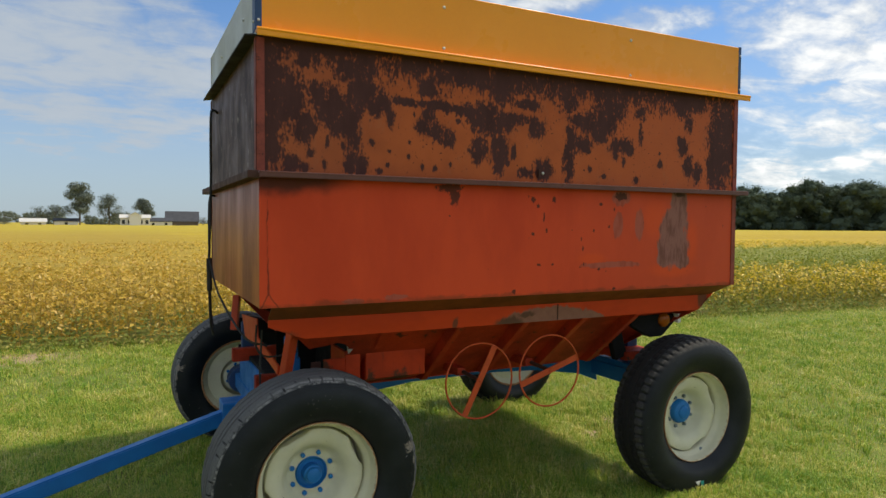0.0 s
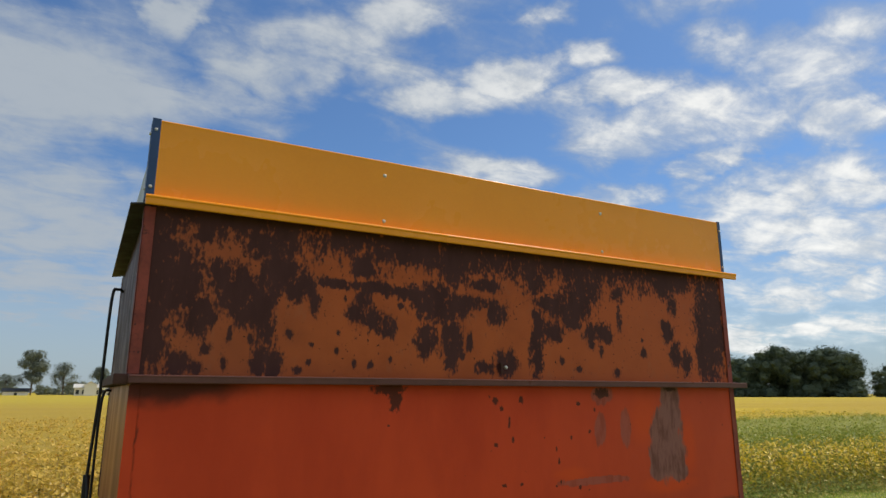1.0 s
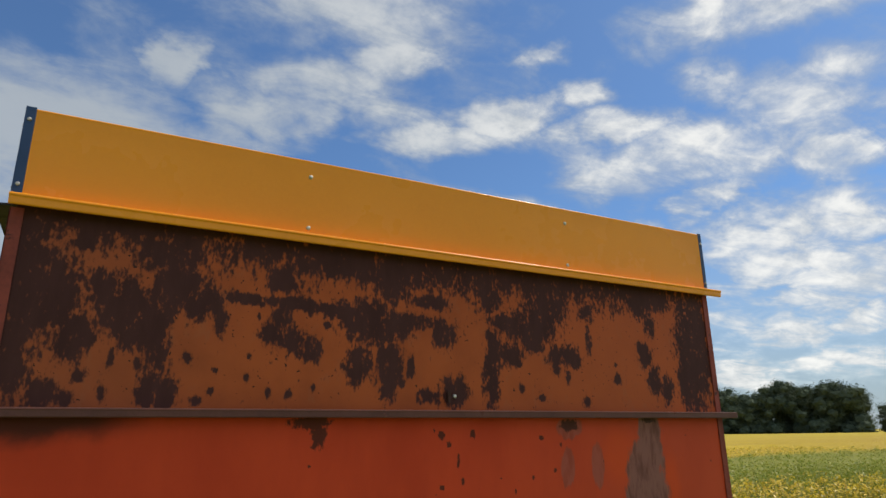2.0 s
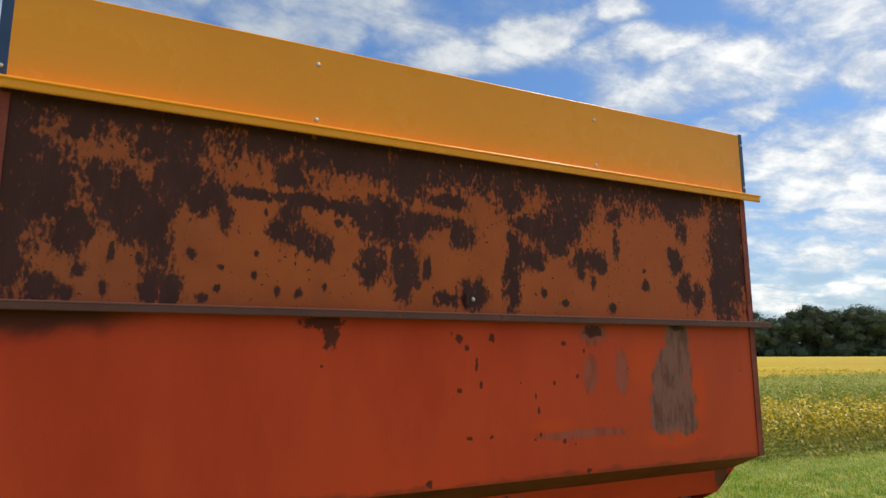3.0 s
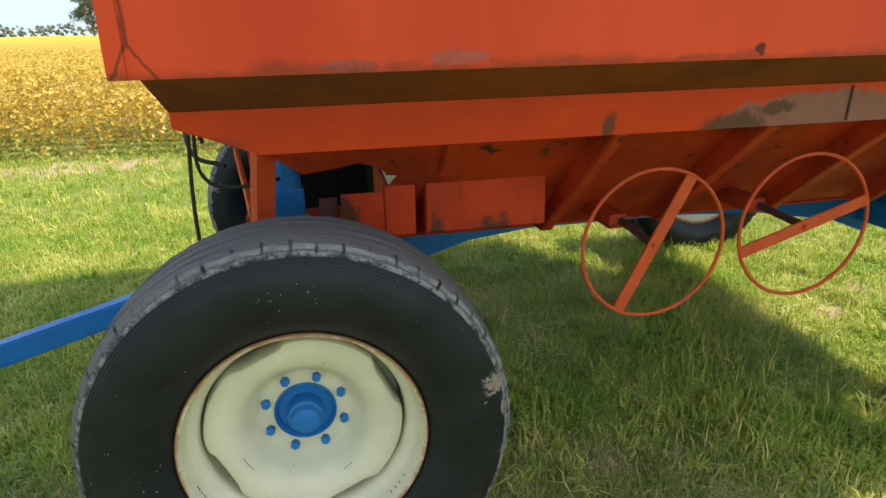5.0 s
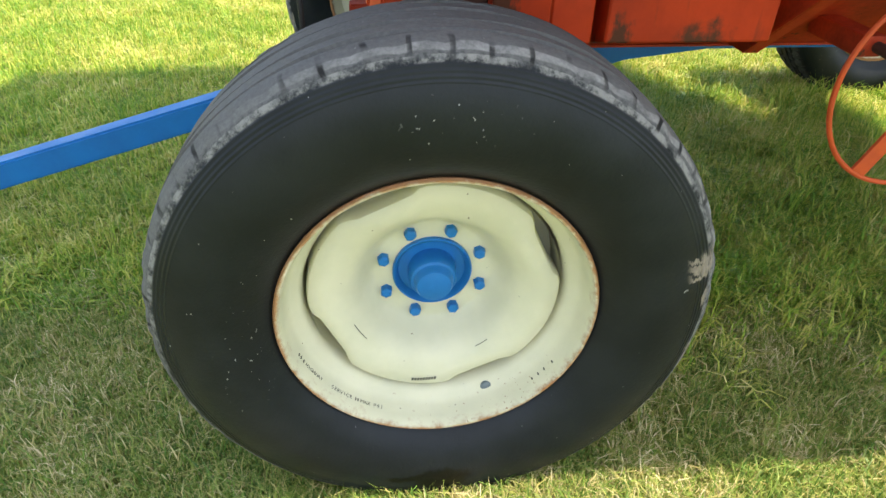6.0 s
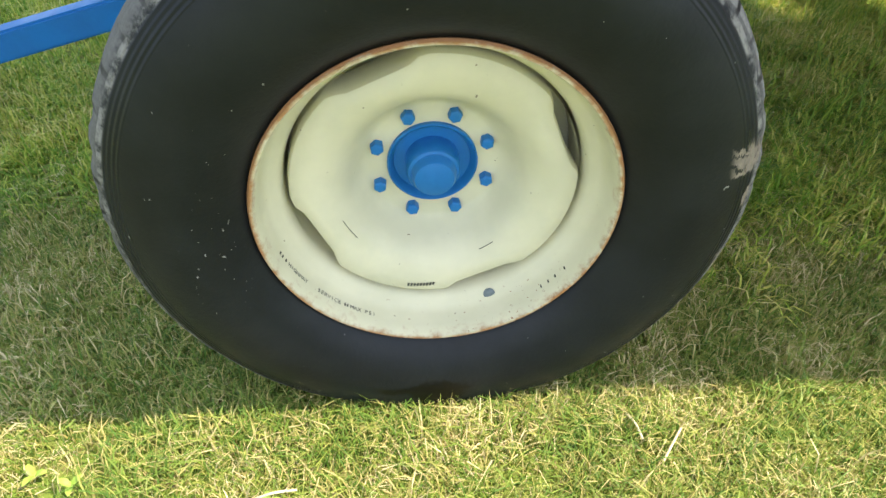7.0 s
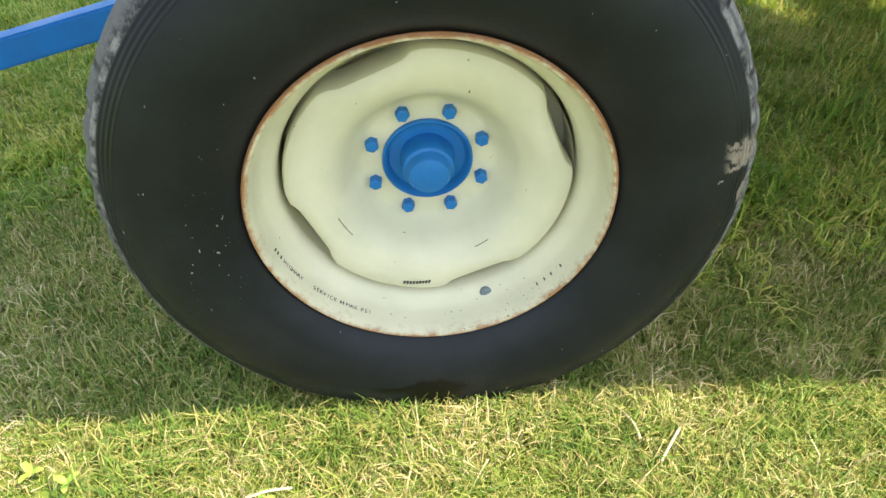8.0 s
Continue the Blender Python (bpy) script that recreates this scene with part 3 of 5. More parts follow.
M_STEM = varied("bean_stems", (0.4, 0.29, 0.11), (0.28, 0.19, 0.07), 0.8, 3.0)
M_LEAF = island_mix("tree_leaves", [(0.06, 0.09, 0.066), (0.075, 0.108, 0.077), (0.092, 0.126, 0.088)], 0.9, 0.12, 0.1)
# distance haze is put into these paler leaf colours
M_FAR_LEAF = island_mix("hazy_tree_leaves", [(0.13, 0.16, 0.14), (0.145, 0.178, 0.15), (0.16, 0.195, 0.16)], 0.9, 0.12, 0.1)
M_BARK = varied("grey_brown_bark", (0.12, 0.09, 0.065), (0.06, 0.045, 0.035), 0.9, 2.0, bump=0.5)
M_HOUSE = varied("white_siding", (0.75, 0.75, 0.72), (0.6, 0.6, 0.58), 0.6, 0.8, stretch=(1, 1, 6))
M_ROOF = varied("grey_roofing", (0.055, 0.06, 0.07), (0.04, 0.043, 0.05), 0.7, 0.8)
M_PALE_ROOF = varied("pale_metal_roof", (0.6, 0.6, 0.58), (0.45, 0.45, 0.44), 0.5, 0.6)
M_BARN = varied("dark_barn_boards", (0.13, 0.11, 0.105), (0.08, 0.07, 0.07), 0.8, 0.8, stretch=(6, 6, 1))
M_GLASS_DARK = varied("dark_window_glass", (0.03, 0.035, 0.04), (0.05, 0.055, 0.06), 0.15, 2.0)


def soil():
    m, t = material("lawn_soil_and_thatch", 0.9)
    v = t.coords()
    n = t.noise(v, 0.7, 6, 0.6)
    g = t.noise(v, 28.0, 5, 0.7)
    c = t.mix(t.step(n, 0.38, 0.62), (0.12, 0.18, 0.028), (0.18, 0.23, 0.048))
    c = t.mix(t.step(g, 0.45, 0.75), c, (0.27, 0.22, 0.09))
    c = t.mix(t.step(t.noise(v, 0.55, 4, 0.5), 0.66, 0.74), c, (0.24, 0.18, 0.11))
    flat = t.nodes.new("ShaderNodeCombineXYZ")  # x and y, for the oval spots
    t.put(flat.inputs[0], v_x(t, v))
    t.put(flat.inputs[2], v_y(t, v))
    worn = t.blobs(flat.outputs[0], [(4.17, 5.7, 0.3, 0.35), (3.85, 4.5, 0.2, 0.2), (3.45, 4.32, 0.16, 0.14), (3.9, 4.05, 0.25, 0.2), (-1.5, 9.6, 1.2, 0.5), (3.2, 4.15, 0.12, 0.1)])
    worn = t.step(t.math("ADD", worn, t.math("MULTIPLY", t.math("SUBTRACT", t.noise(v, 9.0, 5, 0.7), 0.5), 1.5)), 0.05, 0.4)
    c = t.mix(worn, c, t.mix(g, (0.28, 0.2, 0.13), (0.46, 0.35, 0.24)))
    t.put(t.bsdf.inputs["Base Color"], c)
    bumped(t, g, 0.6, 0.03)
    return m


def canopy():
    """The far canopy of the bean field, seen flat: yellow and tan, with a greener strip."""
    m, t = material("bean_field_canopy", 0.85)
    v = t.coords()
    n = t.noise(t.mapped(v, (0.02, 0.09, 0.1)), 1.0, 6, 0.6)
    g = t.noise(v, 4.0, 6, 0.7)
    c = t.mix(t.step(n, 0.35, 0.65), (0.5, 0.36, 0.025), (0.4, 0.28, 0.03))
    c = field_tint(t, v, c, (0.36, 0.25, 0.05), (0.14, 0.2, 0.035))
    beyond = t.math("ADD", v_y(t, v), t.math("MULTIPLY", t.math("SUBTRACT", t.noise(t.mapped(v, (0.01, 0.04, 0.1)), 1.0, 4), 0.5), 60.0))
    c = t.mix(t.math("MULTIPLY", t.step(beyond, 45.0, 110.0), 0.75), c, (0.46, 0.37, 0.035))
    c = t.mix(t.math("MULTIPLY", t.step(g, 0.4, 0.75), 0.5), c, (0.26, 0.2, 0.03))
    t.put(t.bsdf.inputs["Base Color"], c)
    bumped(t, g, 0.8, 0.15)
    return m


M_SOIL, M_CANOPY = soil(), canopy()


# ---- mesh tools ----
def mesh_of(name, bm, mat, smooth=False):
    me = bpy.data.meshes.new(name)
    bmesh.ops.recalc_face_normals(bm, faces=bm.faces)
    bm.to_mesh(me)
    bm.free()
    me.materials.append(mat)
    if smooth:
        me.polygons.foreach_set("use_smooth", [True] * len(me.polygons))
        me.set_sharp_from_angle(angle=radians(35))
    return me


def part(name, bm, mat, parent=None, label="", at=None, smooth=False):
    """One mesh object under a thing or a part. Without at, the mesh is given in world metres."""
    ob = new(name, mesh_of(name, bm, mat, smooth))
    if parent is not None:
        ob.parent = parent
        ob.location = Vector(at) if at is not None else -parent.matrix_basis.translation - (parent.parent.matrix_basis.translation if parent.parent else Vector())
    elif at is not None:
        ob.location = at
    if label:
        tagged(ob, label)
    return ob


def box(bm, x0, x1, y0, y1, z0, z1, bevel=0.0):
    r = bmesh.ops.create_cube(bm, size=1.0, matrix=Matrix.LocRotScale(((x0 + x1) / 2, (y0 + y1) / 2, (z0 + z1) / 2), None, (abs(x1 - x0), abs(y1 - y0), abs(z1 - z0))))
    if bevel:
        es = list({e for v in r["verts"] for e in v.link_edges})
        bmesh.ops.bevel(bm, geom=es, offset=bevel, segments=2, affect="EDGES", profile=0.6)
    return bm


def boxed(*a, **k):
    return box(bmesh.new(), *a, **k)


def slab(corners, thick, bevel=0.0):
    """A flat plate through three or more corners, thick along its normal (away from the side that the corners go round)."""
    bm = bmesh.new()
    c = [Vector(p) for p in corners]
    n = (c[1] - c[0]).cross(c[2] - c[0]).normalized() * thick
    a = [bm.verts.new(p) for p in c]
    b = [bm.verts.new(p + n) for p in c]
    bm.faces.new(a)
    bm.faces.new(b[::-1])
    for i in range(len(c)):
        j = (i + 1) % len(c)
        bm.faces.new((a[i], b[i], b[j], a[j]))
    if bevel:
        bmesh.ops.bevel(bm, geom=list(bm.edges), offset=bevel, segments=1, affect="EDGES")
    return bm


def lathe(profile, seg=64, bm=None, shift=None, closed=False, lids=True):
    """A body turned round the y axis from (radius, y) pairs. shift(i, k) may add to the radius."""
    bm = bm or bmesh.new()
    rings = []
    for k, (r, y) in enumerate(profile):
        ring = []
        for i in range(seg):
            a = 2 * math.pi * i / seg
            rr = r + (shift(i, k) if shift else 0)
            ring.append(bm.verts.new((rr * math.cos(a), y, rr * math.sin(a))))
        rings.append(ring)
    pairs = list(zip(rings, rings[1:])) + ([(rings[-1], rings[0])] if closed else [])
    for p, q in pairs:
        for i in range(seg):
            j = (i + 1) % seg
            bm.faces.new((p[i], p[j], q[j], q[i]))
    if lids and not closed:
        for ring in (rings[0], rings[-1]):
            if (ring[0].co - ring[seg // 2].co).length > 1e-4:
                bm.faces.new(ring)
    return bm


def tube(points, r, seg=10, bm=None):
    """A round bar along points."""
    bm = bm or bmesh.new()
    pts = [Vector(p) for p in points]
    prev = None
    for i, p in enumerate(pts):
        d = (pts[min(i + 1, len(pts) - 1)] - pts[max(i - 1, 0)]).normalized()
        u = d.cross(Vector((0.13, 0.97, 0.21))).normalized()
        w = d.cross(u)
        ring = [bm.verts.new(p + r * (math.cos(2 * math.pi * k / seg) * u + math.sin(2 * math.pi * k / seg) * w)) for k in range(seg)]
        if prev:
            for k in range(seg):
                bm.faces.new((prev[k], prev[(k + 1) % seg], ring[(k + 1) % seg], ring[k]))
        else:
            bm.faces.new(ring[::-1])
        prev = ring
    bm.faces.new(prev)
    return bm


def bend(points, n=8):
    """Points of a smooth line through the given ones."""
    p = [Vector(q) for q in points]
    p = [2 * p[0] - p[1], *p, 2 * p[-1] - p[-2]]
    out = []
    for i in range(1, len(p) - 2):
        for k in range(n):
            s = k / n
            out.append(0.5 * (2 * p[i] + (p[i + 1] - p[i - 1]) * s + (2 * p[i - 1] - 5 * p[i] + 4 * p[i + 1] - p[i + 2]) * s * s + (3 * p[i] - p[i - 1] - 3 * p[i + 1] + p[i + 2]) * s ** 3))
    return out + [p[-2]]


def bar(a, b, width, height, bevel=0.004, bm=None):
    """A square bar from a to b."""
    bm = bm or bmesh.new()
    a, b = Vector(a), Vector(b)
    q = (b - a).to_track_quat("X", "Z")
    r = bmesh.ops.create_cube(bm, size=1.0, matrix=Matrix.LocRotScale((a + b) / 2, q, ((b - a).length, width, height)))
    if bevel:
        bmesh.ops.bevel(bm, geom=list({e for v in r["verts"] for e in v.link_edges}), offset=bevel, segments=2, affect="EDGES")
    return bm


def raw(name, verts, faces, mat, parent=None):
    me = bpy.data.meshes.new(name)
    me.from_pydata(verts.tolist() if hasattr(verts, "tolist") else verts, [], faces.tolist() if hasattr(faces, "tolist") else faces)
    me.materials.append(mat)
    ob = new(name, me)
    if parent:
        ob.parent = parent
    return ob


# ---- the ground ----
LAWN = 0.025  # the soil between the wheels, which have sunk in a little


def build_ground():
    bm = bmesh.new()
    bmesh.ops.create_grid(bm, x_segments=40, y_segments=40, size=1.0)
    for v in bm.verts:
        v.co = Vector((math.copysign(abs(v.co.x) ** 4, v.co.x) * 2400 + 2, math.copysign(abs(v.co.y) ** 4, v.co.y) * 2400 + 4, LAWN))
    tagged(part("ground", bm, M_SOIL), "mown green lawn with dry thatch and bare spots", "lawn", kind="structure")


build_ground()


def field_edge(x):
    return 10.1 - 0.12 * x


# ---- the wagon ----
BASE = Vector((2.1, 4.48, 0))
X0, X1, Y0, Y1 = 0.6, 3.628, 3.19, 5.77  # outside of the box
Z_LOW, Z_MID, Z_RAIL, Z_TOP, Z_FRONT = 1.337, 1.934, 2.5505, 2.86, 2.847
YF = 4.95  # where the flat front ends and its far corner turns back
XC = 0.78
YR, XR = 4.4, 2.98  # the rear turns in at its far corner too

wagon = new("gravity_wagon")
wagon.location = BASE
tagged(wagon, "old orange steel grain wagon with rusty sides on blue running gear", "wagon")


def near_panel(z0, z1, name, mat, label):
    part(name, boxed(X0, X1, Y0, Y0 + 0.005, z0, z1), mat, wagon, label)


near_panel(Z_LOW, Z_MID, "lower_side_panel", M_LOWER, "orange-red painted steel panel with rust spots and grey primer patches")
near_panel(Z_MID + 0.002, Z_RAIL, "upper_side_panel", M_UPPER, "orange paint half worn away to dark brown rust")
part("far_side_panel", boxed(XC, XR, Y1 - 0.005, Y1, Z_LOW, Z_RAIL), M_UPPER, wagon)
part("rear_panel", boxed(X1 - 0.005, X1, Y0 + 0.006, YR, Z_LOW, Z_RAIL), M_HOPPER, wagon)
part("rear_corner_panel", slab([(X1, YR, Z_LOW), (X1, YR, Z_RAIL), (XR, Y1, Z_RAIL), (XR, Y1, Z_LOW)], -0.005), M_HOPPER, wagon)
part("front_lower_panel", boxed(X0, X0 + 0.005, Y0 + 0.006, YF, Z_LOW, Z_MID), M_FRONT_LOW, wagon, "faded orange front sheet with streaks")
part("front_upper_panel", boxed(X0, X0 + 0.005, Y0 + 0.006, YF, Z_MID + 0.002, Z_RAIL), M_FRONT, wagon, "rust-stained grey front sheet")
part("front_corner_panel", slab([(X0, YF, Z_LOW), (X0, YF, Z_RAIL), (XC, Y1, Z_RAIL), (XC, Y1, Z_LOW)], 0.005), M_FRONT, wagon)

# upright angle irons at the corners
for x in (X0 - 0.016,):
    bm = boxed(x, x + 0.038, Y0 - 0.005, Y0 - 0.001, 1.95, Z_RAIL - 0.02, 0.001)
    box(bm, x, x + 0.004, Y0 - 0.005, Y0 + 0.04, 1.95, Z_RAIL - 0.02, 0.001)
    part("corner_angle", bm, M_FADED, wagon, "faded red corner angle iron")
bm = boxed(X0 - 0.004, X0 + 0.03, Y0 - 0.004, Y0 - 0.0005, Z_LOW, Z_MID - 0.02, 0.001)
part("corner_angle", bm, M_LOWER, wagon)
bm = boxed(X1 - 0.03, X1 + 0.004, Y0 - 0.006, Y0 - 0.001, Z_LOW, Z_RAIL - 0.01, 0.001)
box(bm, X1 + 0.0005, X1 + 0.005, Y0 - 0.006, Y0 + 0.04, Z_LOW, Z_RAIL - 0.01, 0.001)
part("corner_angle", bm, M_FADED, wagon, "faded red rear corner angle iron with rust")

# rails
def angle_rail(x0, x1, ya, yb, z0, z1, lip=0.006):
    """An angle iron along x: a flat leg that sticks out and a lip that hangs from its outer edge."""
    bm = boxed(x0, x1, ya, yb, z1 - lip, z1, lip * 0.49)
    return box(bm, x0, x1, ya + 0.001, ya + lip, z0, z1 - lip * 0.5, lip * 0.36)


part("side_rail", angle_rail(X0 - 0.012, X1 + 0.055, 3.13, Y0, 1.918, 1.946, 0.01), M_RAIL, wagon, "rust-brown angle rail between lower and upper panels")
part("side_rail", angle_rail(XC, XR + 0.04, Y1 + 0.06, Y1, 1.918, 1.946), M_RAIL, wagon)
part("front_rail", boxed(X0 - 0.055, X0, Y0 - 0.02, YF + 0.08, 1.915, 1.95, 0.004), M_RUST, wagon, "rust-brown front rail")
part("rear_rail", boxed(X1, X1 + 0.055, Y0 + 0.01, YR, 1.915, 1.95, 0.004), M_RUST, wagon)
part("front_ledge", slab([(X0 - 0.06, Y0 + 0.01, 2.535), (X0, Y0 + 0.01, 2.542), (X0, YF - 0.1, 2.542), (X0 - 0.06, YF - 0.08, 2.535)], 0.006), M_BLACK_STEEL, wagon, "dark overhanging ledge under the front board")

# the yellow extension round the top
part("extension_lip", angle_rail(X0 - 0.018, X1 + 0.06, 3.135, Y0, 2.526, 2.558, 0.013), M_YELLOW, wagon, "folded yellow lower lip")
part("extension_board", slab([(0.609, Y0 - 0.012, 2.557), (0.609, Y0 - 0.012, Z_FRONT), (3.615, Y0 - 0.012, Z_TOP), (3.615, Y0 - 0.012, 2.557)], -0.004), M_YELLOW, wagon, "golden yellow painted steel side board")
part("extension_board", boxed(XC, XR, Y1 + 0.008, Y1 + 0.012, 2.556, Z_TOP, 0.0015), M_YELLOW, wagon)
part("extension_fold", bar((0.609, Y0 + 0.01, Z_FRONT + 0.001), (3.615, Y0 + 0.01, Z_TOP + 0.001), 0.044, 0.007, 0.002), M_YELLOW, wagon)
part("rolled_edge", tube([(0.609, Y0 - 0.011, Z_FRONT + 0.003), (3.615, Y0 - 0.011, Z_TOP + 0.003)], 0.006, 12), M_YELLOW, wagon, smooth=True)
part("rolled_edge", tube([(X0 - 0.018, 3.14, 2.5555), (X1 + 0.06, 3.14, 2.5555)], 0.007, 12), M_YELLOW, wagon, smooth=True)
part("front_board", boxed(X0 + 0.002, X0 + 0.006, Y0 + 0.02, YF, 2.55, Z_FRONT), M_GALV, wagon, "pale galvanised front board")
part("front_board", slab([(X0 + 0.002, YF, 2.55), (X0 + 0.002, YF, Z_FRONT), (XC, Y1, Z_FRONT), (XC, Y1, 2.55)], 0.004), M_GALV, wagon)
part("rear_board", boxed(X1 - 0.02, X1 - 0.016, Y0 + 0.01, YR, 2.55, Z_TOP), M_YELLOW, wagon)
part("rear_board", slab([(X1 - 0.02, YR, 2.55), (X1 - 0.02, YR, Z_TOP), (XR, Y1, Z_TOP), (XR, Y1, 2.55)], -0.004), M_YELLOW, wagon)
for x0, x1, top in ((0.58, 0.6085, Z_FRONT), (3.612, 3.634, Z_TOP)):
    bm = boxed(x0, x1, Y0 - 0.018, Y0 - 0.013, 2.556, top + 0.012, 0.001)
    xa = x0 if x0 < 2 else x1 - 0.005
    box(bm, xa, xa + 0.005, Y0 - 0.0135, Y0 + 0.05, 2.556, top + 0.012, 0.001)
    part("corner_post", bm, M_NAVY, wagon, "dark blue corner post")


def bolt_mesh(r=0.009, h=0.009):
    """A domed head that sticks out towards -y."""
    return lathe([(r, 0), (r, -h * 0.4), (r * 0.8, -h * 0.8), (r * 0.35, -h), (0.0005, -h)], 12)


bolt_me = mesh_of("bolt", bolt_mesh(), M_BOLT, True)


def bolt(x, y, z, me=bolt_me, rz=0.0):
    ob = new("bolt", me)
    ob.parent = wagon
    ob.matrix_basis = pose(x - BASE.x, y - BASE.y, z - BASE.z, 0, 0, rz)


for x in (1.494, 2.706):
    for z in (2.793, 2.592):
        bolt(x, Y0 - 0.012, z)
small_bolt = mesh_of("bolt", bolt_mesh(0.0065, 0.006), M_BOLT, True)
for x in (0.594, 3.623):
    for z in (2.815, 2.6):
        bolt(x, Y0 - 0.018, z, small_bolt)
for z in (2.81, 2.6):
    bolt(0.58, Y0 + 0.02, z, small_bolt, -90)
for y in (3.6, 4.4):
    bolt(X0 + 0.002, y, 2.72, rz=-90)
bolt(2.108, Y0, 2.0)
part("bracket", boxed(2.071, 2.083, Y0 - 0.02, Y0, 1.975, 2.02, 0.002), M_RUST, wagon)

# the hopper under the box: shaded underside, sloping sill, steep sides with ribs
A, B, C = (3.335, 1.262), (3.345, 1.16), (3.92, 0.76)  # y, z of its folds


def on_side(x, z):
    """A point of the hopper's sloping near side."""
    return (x, A[0] + 0.006 + (A[1] - z) * (C[0] - A[0]) / (A[1] - C[1]), z)


part("hopper_ledge", slab([(X0 + 0.05, Y0, Z_LOW), (X0 + 0.062, A[0], A[1]), (X1 - 0.045, A[0], A[1]), (X1 - 0.014, Y0, Z_LOW)], -0.005), M_UNDER, wagon, "underside of the box edge, browned to stand for its shade")
part("hopper_sill", slab([(X0 + 0.062, A[0], A[1] - 0.001), (X0 + 0.064, A[0] + 0.002, A[1] - 0.035), (0.837, B[0], B[1]), (3.49, B[0], B[1]), (X1 - 0.005, A[0] - 0.02, A[1] + 0.035), (X1 - 0.045, A[0], A[1] - 0.001)], -0.006), M_SILL, wagon, "orange-red hanging sill with a worn primer patch")
part("hopper_side", slab([on_side(0.7, 1.265), on_side(0.92, 1.062), on_side(1.0, 1.075), on_side(1.06, 1.09), on_side(1.11, 1.075), on_side(1.138, 1.05), on_side(1.138, C[1]), on_side(3.1, C[1]), on_side(3.54, 1.265)], -0.005), M_HOPPER, wagon, "dull red steep hopper side")
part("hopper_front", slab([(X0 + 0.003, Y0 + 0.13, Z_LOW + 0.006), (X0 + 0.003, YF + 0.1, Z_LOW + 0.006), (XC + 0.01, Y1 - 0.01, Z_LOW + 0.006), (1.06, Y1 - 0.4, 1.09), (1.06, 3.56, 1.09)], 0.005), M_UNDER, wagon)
# black sheets added so that the opening reads as deep shade
part("hopper_bulkhead", boxed(1.15, 1.156, 3.66, 5.2, C[1], 1.12), M_STEEL_AND_SHADE, wagon, "bulkhead inside the hopper's front, coloured black for deep shade")
part("shade_plate", boxed(0.9, 1.149, 4.3, 4.306, 0.77, 1.16), M_STEEL_AND_SHADE, wagon)
part("bent_gusset", slab([(1.125, 3.585, 1.062), (1.172, 3.6, 1.042), (1.148, 3.62, 1.008)], 0.003), M_GALV, wagon, "bent pale steel gusset")
# unseen sheet added to stop sun leaking down through the box
part("sun_block_sheet", slab([(X0 + 0.006, Y0 + 0.006, Z_LOW + 0.02), (X1 - 0.006, Y0 + 0.006, Z_LOW + 0.02), (X1 - 0.006, YR, Z_LOW + 0.02), (XR, Y1 - 0.006, Z_LOW + 0.02), (XC, Y1 - 0.006, Z_LOW + 0.02), (X0 + 0.006, YF, Z_LOW + 0.02)], 0.006), M_RUST, wagon)
part("hopper_rear", slab([(X1 - 0.008, Y0 + 0.14, Z_LOW), (3.5, B[0] + 0.01, B[1]), (3.1, C[0], C[1]), (3.1, 4.2, C[1]), (X1 - 0.008, YR, Z_LOW)], -0.005), M_HOPPER, wagon)
part("hopper_far_side", slab([(0.7, Y1, Z_LOW), (XR, Y1, Z_LOW), (2.6, 4.95, C[1]), (1.2, 4.95, C[1])], 0.005), M_HOPPER, wagon)
part("hopper_rear_corner", slab([(X1 - 0.01, YR, Z_LOW), (XR, Y1, Z_LOW), (2.6, 4.95, C[1]), (3.1, 4.2, C[1])], 0.005), M_HOPPER, wagon)
part("hopper_floor", slab([(1.18, C[0], C[1] - 0.006), (3.1, C[0], C[1] - 0.006), (3.1, 4.2, C[1] - 0.006), (2.6, 4.95, C[1] - 0.006), (1.18, 4.95, C[1] - 0.006)], 0.006), M_HOPPER, wagon)
for x0, x1 in ((1.137, 1.227), (1.257, 1.622)):
    part("chute_panel", slab([(x0, 3.65, 1.016), (x0, 3.65, 0.849), (x0, 3.92, 0.768), (x0, 3.92, 1.016)], x1 - x0, 0.004), M_CHUTE, wagon, "red clean-out panel with rust along its foot")
part("bolster_plate", slab([(1.015, 3.65, 0.985), (1.015, 3.66, 0.8), (1.134, 3.66, 0.8), (1.134, 3.65, 0.985)], 0.01, 0.003), M_CHUTE, wagon, "red bolster end plate with rust at its edge")
part("bolster_plate", slab([(0.955, 3.68, 0.97), (0.955, 3.69, 0.8), (1.01, 3.69, 0.8), (1.01, 3.68, 0.97)], 0.01, 0.003), M_RUST, wagon)


def rib(x):
    """A triangular gusset plate with a folded outer flange, from the sill down to the hopper's foot."""
    top, foot = (3.352, 1.155), (3.83, 0.765)
    part("rib", slab([(x, top[0], top[1]), (x, foot[0], foot[1]), (x, C[0] - 0.004, C[1] + 0.004), on_side(x, 1.24)], 0.006), M_HOPPER, wagon)
    part("rib_flange", slab([(x - 0.002, top[0], top[1]), (x + 0.036, top[0], top[1]), (x + 0.036, foot[0], foot[1]), (x - 0.002, foot[0], foot[1])], 0.006), M_RIB, wagon)


for x in (1.68, 2.11, 2.53, 2.95):
    rib(x)
part("stiffener", bar(on_side(1.3, 1.2), on_side(1.305, 1.04), 0.04, 0.03), M_RIB, wagon)
part("seam", bar((2.33, A[0] - 0.003, A[1] - 0.006), (2.335, B[0] - 0.003, B[1] + 0.004), 0.006, 0.004, 0.001), M_RUST, wagon)

